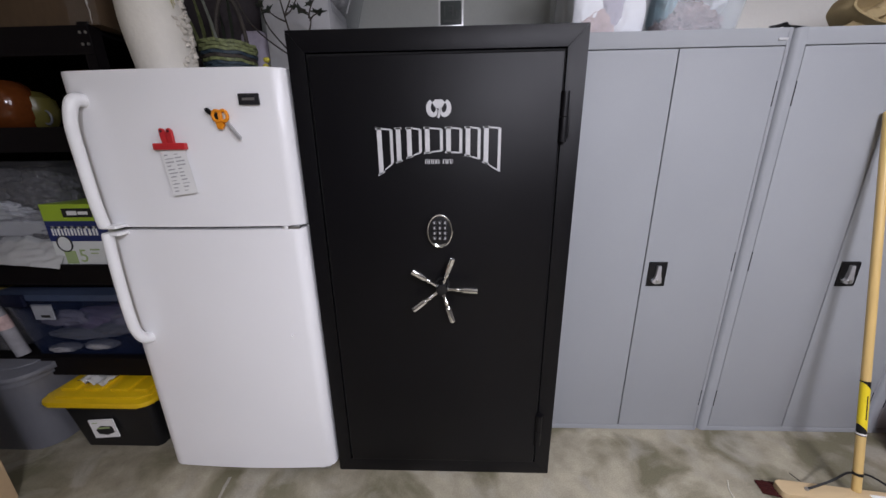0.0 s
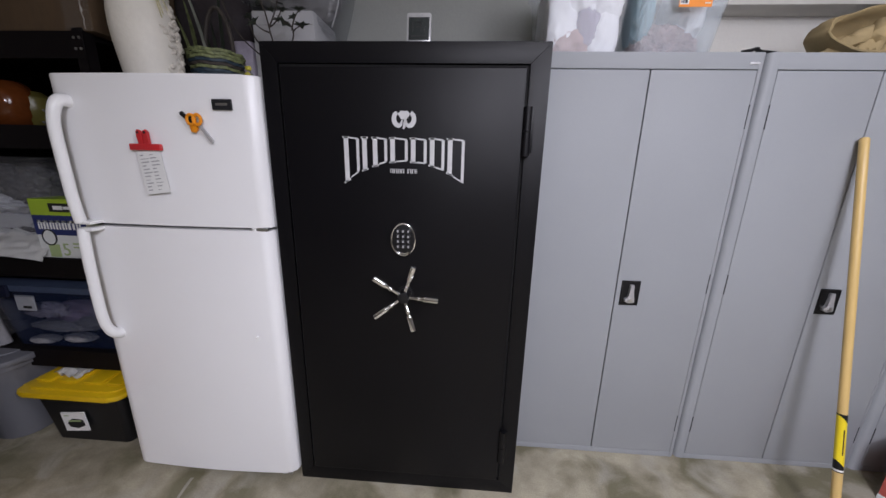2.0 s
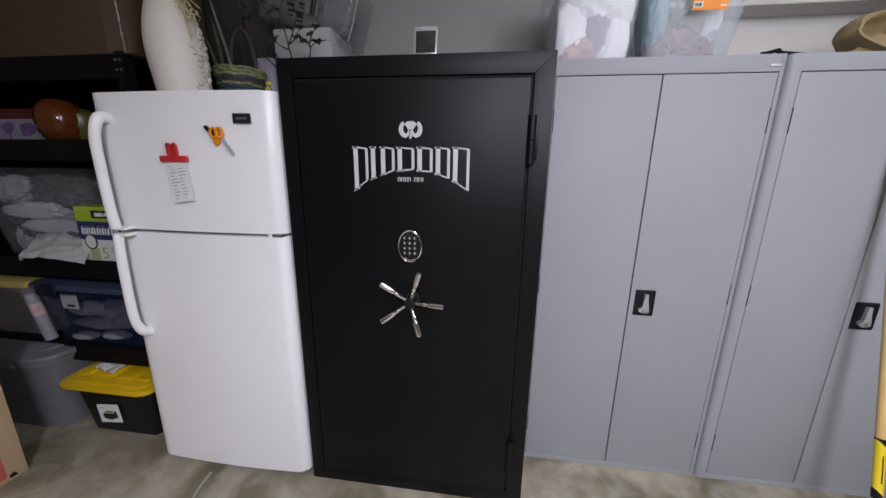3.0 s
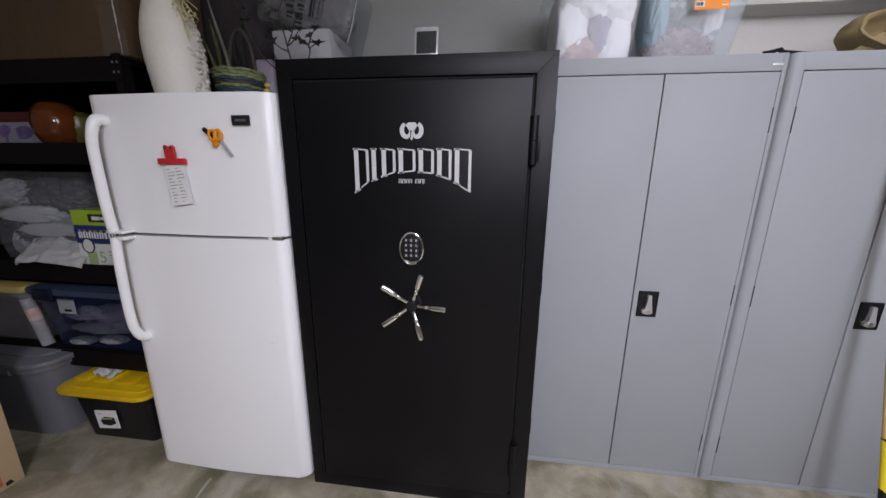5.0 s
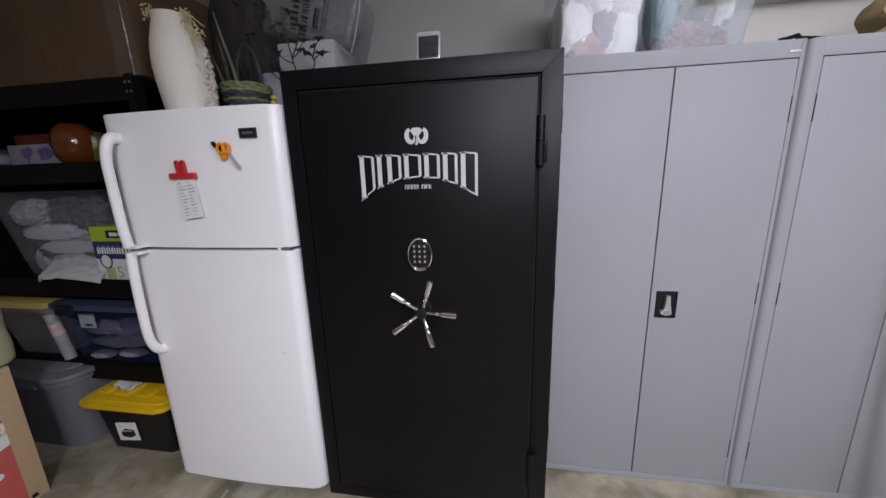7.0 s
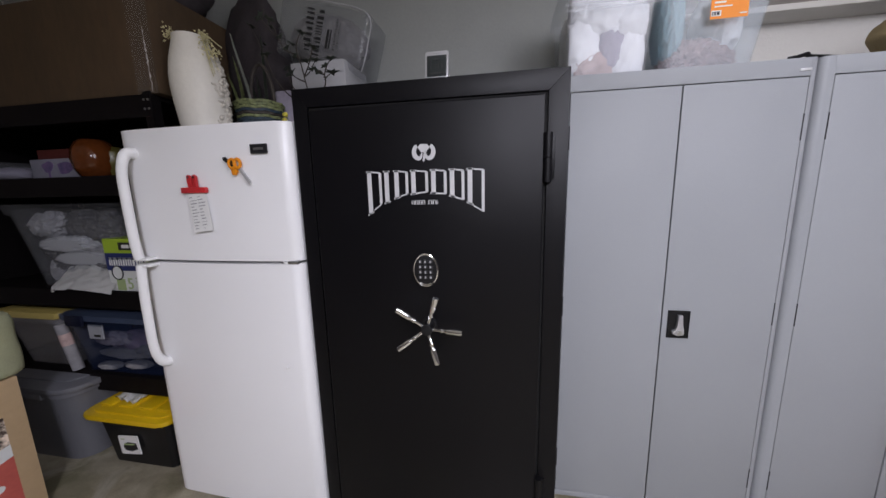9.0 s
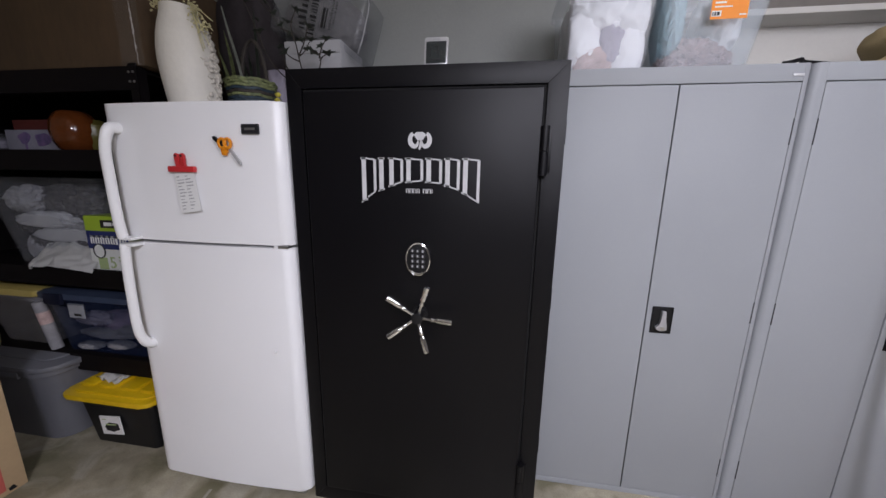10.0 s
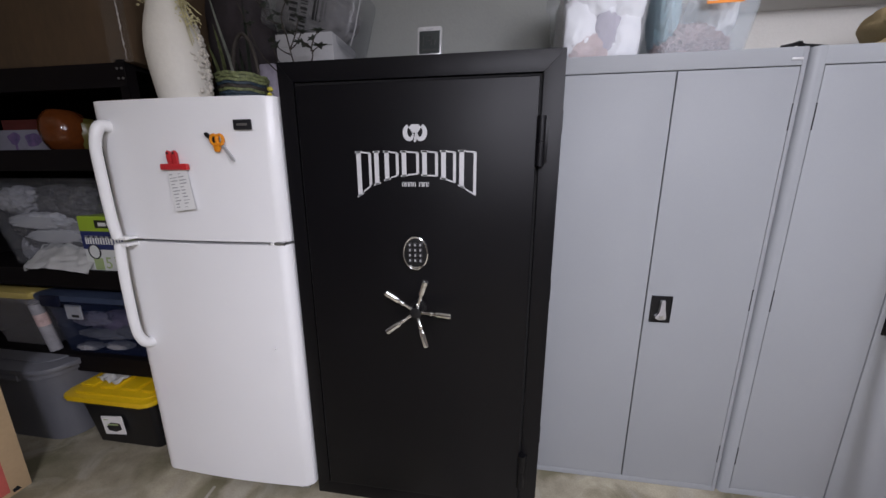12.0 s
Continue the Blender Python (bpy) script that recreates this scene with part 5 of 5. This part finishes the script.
def shelf_one():
    z = DECKS[3] + 0.002
    x, y = -2.590, -0.05
    p = thing("pumpkin_bucket", (x, y, z), "glossy orange plastic pumpkin bucket on the rack", "bucket")
    part("shell", lathe([(0.045, 0.0), (0.064, 0.012), (0.080, 0.045), (0.086, 0.090), (0.080, 0.135), (0.062, 0.168), (0.046, 0.180), (0.042, 0.176), (0.058, 0.160), (0.072, 0.120)], (x, y, z), 64, wave=lambda a, h: 1 + 0.03 * abs(math.cos(4 * a))), M_PUMPKIN, p)
    part("back_shell", lathe([(0.04, 0.0), (0.066, 0.03), (0.078, 0.08), (0.07, 0.125), (0.04, 0.15)], (x + 0.030, y + 0.05, z), 40), M_YELLOW_GREEN, p, "yellow-green back half")
    part("carry_loop", tube([(x + 0.10 + 0.020 * math.cos(a), y + 0.03, z + 0.05 + 0.026 * math.sin(a)) for a in (2 * math.pi * j / 20 for j in range(21))], 0.004, 6), M_GREY_TOTE, p, "grey loop at the side")
    b = thing("toy_box", (-2.93, 0.0, z), "lilac printed toy box with blue and purple figures", "box")
    part("carton", box(-3.045, -2.745, -0.03, 0.22, z, z + 0.105, 0.003), M_LILAC_BOX, b)
    for k, (px, pz, s) in enumerate(((-2.93, 0.066, 0.036), (-2.82, 0.058, 0.046))):
        pts = [(px + s * (1 + 0.18 * math.sin(3 * a + k)) * math.cos(a), z + pz + 0.75 * s * (1 + 0.2 * math.sin(2 * a + k)) * math.sin(a)) for a in (2 * math.pi * j / 22 for j in range(22))]
        part("printed_shape", prism(pts, -0.0318, -0.0295, axis="y"), M_BLUE_PRINT, b, smooth=False)
    part("printed_foot", bars([(-2.935, -2.92, z + 0.01, z + 0.045)], -0.0295), M_BLUE_PRINT, b, smooth=False)
    d = solo("game_box", box(-3.12, -2.83, 0.05, 0.34, z + 0.108, z + 0.165, 0.003), M_RED_BOX_DARK, (-2.97, 0.2, z + 0.108), "dull red flat box lying on the toy box", "box")
    t = thing("clear_tray", (-3.2, 0.0, z), "low clear plastic tray on the rack", "tray")
    part("tub", tub(-3.33, -3.10, -0.15, 0.2, z, z + 0.09, 0.012), M_CLEAR, t)
    part("soft_item", lump((-3.22, 0.02, z + 0.04), (0.085, 0.11, 0.035), 91, 0.2, 2.4, 3), M_LAVENDER, t)
    g = thing("grey_jar", (-2.56, 0.12, z), "small dull green jar on the rack", "jar")
    part("jar", lathe([(0.04, 0), (0.05, 0.01), (0.05, 0.11), (0.042, 0.125)], (-2.46, 0.10, z), 24), M_GREY_TOTE, g)
    part("lid", lathe([(0.044, 0.126), (0.046, 0.13), (0.046, 0.148), (0.04, 0.15)], (-2.46, 0.10, z), 24), M_BLACK_PLASTIC, g)


shelf_one()


def shelf_two():
    z = DECKS[2] + 0.002
    a = thing("clear_tote", (-2.72, 0.0, z), "large clear tote full of white and grey cloth on rack", "storage bin", "totes on the rack")
    part("tub", tub(-2.995, -2.36, -0.195, 0.33, z, z + 0.385, 0.05, 0.04), M_CLEAR, a, "clear plastic tub")
    part("lid", prism(rounded(-3.015, -2.34, -0.215, 0.35, 0.04), z + 0.386, z + 0.408, 0.006), M_CLEAR, a)
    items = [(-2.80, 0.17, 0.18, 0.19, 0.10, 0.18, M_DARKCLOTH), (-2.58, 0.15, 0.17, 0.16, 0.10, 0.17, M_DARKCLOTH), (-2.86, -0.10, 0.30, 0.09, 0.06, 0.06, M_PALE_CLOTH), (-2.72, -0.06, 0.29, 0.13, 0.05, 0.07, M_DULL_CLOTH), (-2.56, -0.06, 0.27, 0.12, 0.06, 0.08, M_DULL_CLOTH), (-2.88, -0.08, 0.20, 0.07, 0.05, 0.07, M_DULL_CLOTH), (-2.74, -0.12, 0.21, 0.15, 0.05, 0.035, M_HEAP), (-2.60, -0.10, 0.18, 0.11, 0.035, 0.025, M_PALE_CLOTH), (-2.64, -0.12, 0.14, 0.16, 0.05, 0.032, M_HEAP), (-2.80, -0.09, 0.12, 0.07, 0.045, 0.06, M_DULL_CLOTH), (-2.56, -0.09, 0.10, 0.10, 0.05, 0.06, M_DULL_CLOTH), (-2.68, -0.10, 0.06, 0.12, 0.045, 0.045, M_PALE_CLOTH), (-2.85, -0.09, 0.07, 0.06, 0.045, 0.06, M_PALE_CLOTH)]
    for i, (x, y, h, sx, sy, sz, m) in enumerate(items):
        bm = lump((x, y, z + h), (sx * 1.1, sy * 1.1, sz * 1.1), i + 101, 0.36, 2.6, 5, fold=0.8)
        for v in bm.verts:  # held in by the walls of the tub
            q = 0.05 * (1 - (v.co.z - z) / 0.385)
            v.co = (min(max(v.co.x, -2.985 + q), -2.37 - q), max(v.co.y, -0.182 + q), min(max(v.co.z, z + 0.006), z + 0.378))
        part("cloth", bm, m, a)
    def fold(u, v):
        return 0.012 + 0.022 * abs(noise.noise(Vector((u * 4.2, v * 3.1, 1.7)))) + 0.05 * math.sin(math.pi * u) * (1 - v) * 0.9 + 0.012 * noise.noise(Vector((u * 9, v * 8, 4)))
    w = solo("white_cloth", sheet(0.36, 0.17, 30, 18, fold, Matrix.Translation((-2.585, -0.155, z + 0.045)) @ Matrix.Rotation(radians(50), 4, "X")), M_PAPER, (-2.585, -0.155, z), "crumpled white paper cloth hanging at the shelf edge", "cloth")
    b = thing("diaper_carton", (-2.30, 0.0, z), "green, navy and white printed carton on the rack", "box")
    x0, x1, y = -2.440, -2.10, -0.190
    part("carton", box(x0, x1, y, 0.15, z, z + 0.245, 0.003), M_WHITE_CARD, b)
    part("lime_band", box(x0 - 0.0012, x1 + 0.0012, y - 0.0012, 0.1512, z + 0.180, z + 0.2462, 0.0006), M_LIME, b, "lime green band", smooth=False)
    part("navy_band", box(x0 - 0.0012, x1 + 0.0012, y - 0.0012, 0.1512, z + 0.098, z + 0.180, 0.0006), M_NAVY, b, "navy band", smooth=False)
    part("brand_bar", bars([(x0 + 0.085, x0 + 0.205, z + 0.195, z + 0.230)], y - 0.001), M_PRINT, b, smooth=False)
    part("brand_mark", bars([(x0 + 0.105, x0 + 0.145, z + 0.204, z + 0.220), (x0 + 0.150, x0 + 0.19, z + 0.206, z + 0.218)], y - 0.0022), M_PAPER, b, smooth=False)
    rows, x = [], x0 + 0.018
    for wd in (0.020, 0.024, 0.022, 0.024, 0.022, 0.032, 0.022):
        rows += [(x, x + wd * 0.34, z + 0.122, z + 0.160), (x + wd * 0.6, x + wd * 0.9, z + 0.122, z + 0.160), (x, x + wd * 0.9, z + 0.150, z + 0.160)]
        x += wd + 0.004
    part("title_bars", bars(rows, y - 0.001), M_PAPER, b, "white title bars", smooth=False)
    ring = [(x0 + 0.055 + 0.030 * math.cos(q), y - 0.002, z + 0.088 + 0.032 * math.sin(q)) for q in (2 * math.pi * j / 28 for j in range(29))]
    part("badge_disc", prism([(p[0], p[2]) for p in ring[:-1]], y - 0.0022, y - 0.0005, axis="y"), M_WHITE_CARD, b, smooth=False)
    part("badge_ring", tube(ring, 0.0028, 6), M_BADGE, b)
    part("sage_patch", bars([(x0 + 0.040, x0 + 0.088, z + 0.004, z + 0.058)], y - 0.0002), M_SAGE, b, smooth=False)
    bm = lettering("5", 0.075, Matrix.Translation((x0 + 0.098, y - 0.001, z + 0.012)) @ Matrix.Rotation(radians(90), 4, "X"))
    part("size_number", bm, M_SAGE, b, "green printed number 5", smooth=False)
    part("small_print", bars([(x0 + 0.15, x0 + 0.19, z + 0.060, z + 0.066), (x0 + 0.15, x0 + 0.18, z + 0.045, z + 0.050), (x0 + 0.21, x0 + 0.27, z + 0.02, z + 0.07)], y - 0.0002), M_SAGE, b, smooth=False)


shelf_two()


def shelf_three():
    z = DECKS[1] + 0.002
    a = thing("yellow_lidded_bin", (-3.0, 0.0, z), "clear plastic bin with a pale yellow lid on the rack", "storage bin")
    part("tub", tub(-3.20, -2.815, -0.185, 0.3, z, z + 0.275, 0.04), M_HAZE_BIN, a)
    part("contents", lump((-3.0, 0.08, z + 0.12), (0.15, 0.15, 0.12), 121, 0.15, 2.2, 3), M_PALE_CLOTH, a)
    part("lid", prism(rounded(-3.225, -2.790, -0.205, 0.325, 0.03), z + 0.276, z + 0.308, 0.008), M_PALE_YELLOW, a, "pale yellow lid")
    b = thing("blue_tote", (-2.45, 0.0, z), "translucent blue plastic tote with latches on the rack", "storage bin")
    part("tub", tub(-2.760, -2.10, -0.200, 0.33, z, z + 0.285, 0.03, 0.04), M_BLUE_TOTE, b, "translucent blue tub")
    part("lid", prism(rounded(-2.78, -2.08, -0.222, 0.35, 0.04), z + 0.286, z + 0.312, 0.008), M_BLUE_LID, b, "blue lid")
    part("latch", box(-2.70, -2.60, -0.236, -0.2205, z + 0.262, z + 0.315, 0.006), M_LATCH, b, "dark navy latch")
    part("label", box(-2.615, -2.530, -0.2035, -0.198, z + 0.19, z + 0.26), M_TOTE_LABEL, b, "white paper label", smooth=False)
    part("label_print", bars([(-2.585, -2.545, z + 0.20, z + 0.212)], -0.203), M_PRINT, b, smooth=False)
    for i, (x, y, h, sx, sy, sz, m) in enumerate(((-2.60, -0.08, 0.022, 0.065, 0.03, 0.016, M_PALE_CLOTH), (-2.42, -0.08, 0.040, 0.070, 0.03, 0.018, M_PALE_CLOTH), (-2.50, -0.06, 0.085, 0.16, 0.035, 0.022, M_PALE_CLOTH), (-2.34, -0.06, 0.11, 0.10, 0.035, 0.025, M_PALE_CLOTH), (-2.58, -0.06, 0.16, 0.10, 0.035, 0.035, M_LAVENDER), (-2.45, 0.0, 0.12, 0.20, 0.06, 0.06, M_PURPLE), (-2.3, 0.0, 0.13, 0.12, 0.07, 0.06, M_LAVENDER), (-2.45, 0.15, 0.13, 0.25, 0.1, 0.12, M_DARKCLOTH))):
        part("cloth", lump((x, y - 0.07, z + h), (sx, sy, sz), i + 131, 0.42, 2.8, 4, fold=0.75), m, b)
    t0, t1 = Vector((-2.800, -0.195, z + 0.25)), Vector((-2.772, -0.178, z + 0.004))
    r = thing("paper_roll", (t1.x, t1.y, z), "pale grey paper roll with a pink band standing on the rack", "roll")
    part("roll", tube([t1, t0], 0.024, 18), M_PALE_CLOTH, r)
    part("band", tube([t1 * 0.45 + t0 * 0.55, t1 * 0.2 + t0 * 0.8], 0.0245, 18, cap=False), M_PINK, r, "pink printed band")


shelf_three()


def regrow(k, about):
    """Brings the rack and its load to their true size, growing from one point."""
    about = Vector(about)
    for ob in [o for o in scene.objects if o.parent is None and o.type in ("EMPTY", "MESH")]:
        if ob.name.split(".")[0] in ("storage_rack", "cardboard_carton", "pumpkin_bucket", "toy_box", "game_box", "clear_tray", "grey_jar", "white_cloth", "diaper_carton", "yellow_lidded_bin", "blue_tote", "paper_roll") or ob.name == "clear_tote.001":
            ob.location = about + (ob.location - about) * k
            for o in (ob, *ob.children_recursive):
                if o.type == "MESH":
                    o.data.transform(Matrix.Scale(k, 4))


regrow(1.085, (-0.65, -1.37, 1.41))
bundle = thing("dark_cloth_bundle", (-2.27, 0.2, 2.297), "dark plum cloth bundle lying on the long carton", "cloth")
part("cloth", lump((-2.27, 0.20, 2.297 + 0.145), (0.17, 0.16, 0.168), 15, 0.2, 2.2, 4), M_DARKCLOTH, bundle)


def bottom_totes():
    z = 0.054
    g = thing("grey_tote", (-2.95, 0.0, 0), "large grey plastic tote with a grey lid on the floor", "storage bin")
    part("tub", tub(-3.34, -2.80, -0.232, 0.30, 0.001, z + 0.375, 0.045, 0.10), M_GREY_TOTE, g)
    part("lid", prism(rounded(-3.37, -2.77, -0.252, 0.33, 0.11, 8), z + 0.374, z + 0.404, 0.012), M_GREY_TOTE, g, "grey snap lid")
    part("lid_ridge", prism(rounded(-3.30, -2.84, -0.18, 0.26, 0.08, 8), z + 0.404, z + 0.414, 0.005), M_GREY_TOTE, g)
    part("handle_lip", box(-3.18, -2.96, -0.250, -0.217, z + 0.335, z + 0.372, 0.008), M_GREY_TOTE, g)
    y = thing("yellow_lidded_tote", (-2.52, 0.0, 0), "black plastic tote with a bright yellow lid and white label", "storage bin")
    part("tub", tub(-2.735, -2.285, -0.178, 0.33, 0.001, z + 0.235, 0.026, 0.03), M_BLACK_PLASTIC, y, "black tub")
    part("lid", prism(rounded(-2.785, -2.245, -0.222, 0.36, 0.055, 8), z + 0.236, z + 0.262, 0.010), M_YELLOW_LID, y, "bright yellow lid")
    part("lid_step", prism(rounded(-2.755, -2.275, -0.190, 0.33, 0.05, 8), z + 0.262, z + 0.272, 0.004), M_YELLOW_LID, y)
    for x0, x1 in ((-2.735, -2.655), (-2.62, -2.53), (-2.49, -2.40), (-2.37, -2.30)):
        part("lid_rib", box(x0, x1, -0.150, 0.30, z + 0.271, z + 0.286, 0.006), M_YELLOW_LID, y)
    for x in (-2.768, -2.272):
        part("lid_slot", box(x, x + 0.010, -0.13, 0.03, z + 0.2625, z + 0.2645), M_BLACK_PLASTIC, y)
    tilt = Matrix.Translation((-2.545, -0.181, z + 0.080)) @ Matrix.Rotation(radians(-5), 4, "Y")
    def stick(bm):
        bmesh.ops.transform(bm, matrix=tilt, verts=bm.verts)
        return bm
    l = part("label", stick(box(-0.062, 0.062, -0.0015, 0.004, -0.052, 0.052)), M_PAPER, y, "white label with a dark picture", smooth=False)
    part("label_picture", stick(prism([(-0.040, -0.006), (-0.010, 0.018), (0.046, 0.012), (0.050, -0.022), (0.010, -0.036), (-0.032, -0.028)], -0.0027, -0.001, axis="y")), M_BADGE, l, smooth=False)
    part("label_shade", stick(bars([(-0.030, 0.034, 0.002, 0.010), (-0.046, -0.020, 0.034, 0.038)], -0.0024)), M_SAGE, l, smooth=False)
    def ruffle(u, v):
        return 0.006 + 0.022 * (1 - v) * abs(math.sin(9 * u)) + 0.018 * noise.noise(Vector((u * 5, v * 5, 8)))
    solo("paper_napkin", sheet(0.17, 0.13, 26, 14, ruffle, Matrix.Translation((-2.60, -0.06, z + 0.292)) @ Matrix.Rotation(radians(10), 4, "X") @ Matrix.Rotation(radians(-12), 4, "Z")), M_PAPER, (-2.6, -0.06, z + 0.28), "crumpled white paper napkin lying on the yellow lid", "paper")


bottom_totes()


# ---- tall printed carton with a cloth bag ----
def tall_carton():
    x1, y1 = -2.72, -0.42
    b = thing("tall_carton", (-3.0, -0.7, 0), "tall tan cardboard carton with a red and white print", "box")
    part("carton", box(-3.30, x1, -1.05, y1, 0.0, 0.655, 0.004), M_CARD_TAN, b)
    def face(pts, m, name, label=""):
        part(name, prism(pts, x1 - 0.0005, x1 + 0.0012, axis="x"), m, b, label, smooth=False)
    face([(-0.490, 0.025), (-1.0, 0.025), (-1.0, 0.20), (-0.490, 0.315)], M_RED_CARD, "red_print", "red printed panel")
    face([(-0.490, 0.3155), (-1.0, 0.2005), (-1.0, 0.27), (-0.490, 0.372)], M_WHITE_CARD, "white_print", "white printed stripe")
    face([(-0.490, 0.3725), (-1.0, 0.2705), (-1.0, 0.50), (-0.490, 0.50)], M_BROWN_PRINT, "photo_print", "brown and cream printed picture")
    part("print_dot", prism([(-0.555 + 0.02 * math.cos(a), 0.20 + 0.016 * math.sin(a)) for a in (math.pi * j / 10 for j in range(20))], x1 + 0.0005, x1 + 0.003, axis="x"), M_WHITE_CARD, b, smooth=False)
    part("corner_mark", prism([(-0.455, 0.012), (-0.480, 0.012), (-0.483, 0.028), (-0.465, 0.034)], x1 - 0.0005, x1 + 0.0012, axis="x"), M_BADGE, b, smooth=False)
    bm = bmesh.new()
    got = lump((-2.945, -0.640, 0.795), (0.230, 0.278, 0.155), 141, 0.05, 1.5, 5, fold=0.25, boxy=0.97)
    solo("cloth_bag", got, M_OLIVE, (-2.94, -0.66, 0.656), "pale olive canvas cloth bag on the tall carton", "bag")


tall_carton()


# ---- small marks on the floor ----
def floor_bits():
    solo("string", tube(smoothed([(0.355, -0.277, 0.002), (0.327, -0.328, 0.002), (0.328, -0.385, 0.002), (0.358, -0.432, 0.002), (0.41, -0.455, 0.002), (0.465, -0.458, 0.002), (0.529, -0.439, 0.002), (0.565, -0.411, 0.002), (0.556, -0.388, 0.002), (0.515, -0.378, 0.002)], 6), 0.0028, 6), M_STRING, (0.45, -0.4, 0), "thin pale string lying on the floor", "string")
    solo("straw", tube([(0.655, -0.235, 0.002), (0.664, -0.276, 0.003)], 0.0018, 6), M_WICKER, (0.66, -0.255, 0), "short dry straw on the floor by the broom", "straw")
    bm = bmesh.new()
    rng = random.Random(11)
    p, pts = Vector((-1.86, -0.31, 0.0005)), []
    for k in range(16):
        pts.append(p.copy())
        p += Vector((0.006 + rng.uniform(-0.012, 0.012), -0.045, 0))
    tube(pts, 0.006, 6, bm, flat=1, taper=[rng.uniform(0.5, 1.2) for _ in pts])
    for v in bm.verts:
        v.co.z = 0.0015 if v.co.z > 0.0004 else -0.002
    solo("floor_crack_filler", bm, M_FILLER, (-1.84, -0.6, 0), "pale filler line in the concrete floor", "floor mark", kind="structure", smooth=False)


floor_bits()
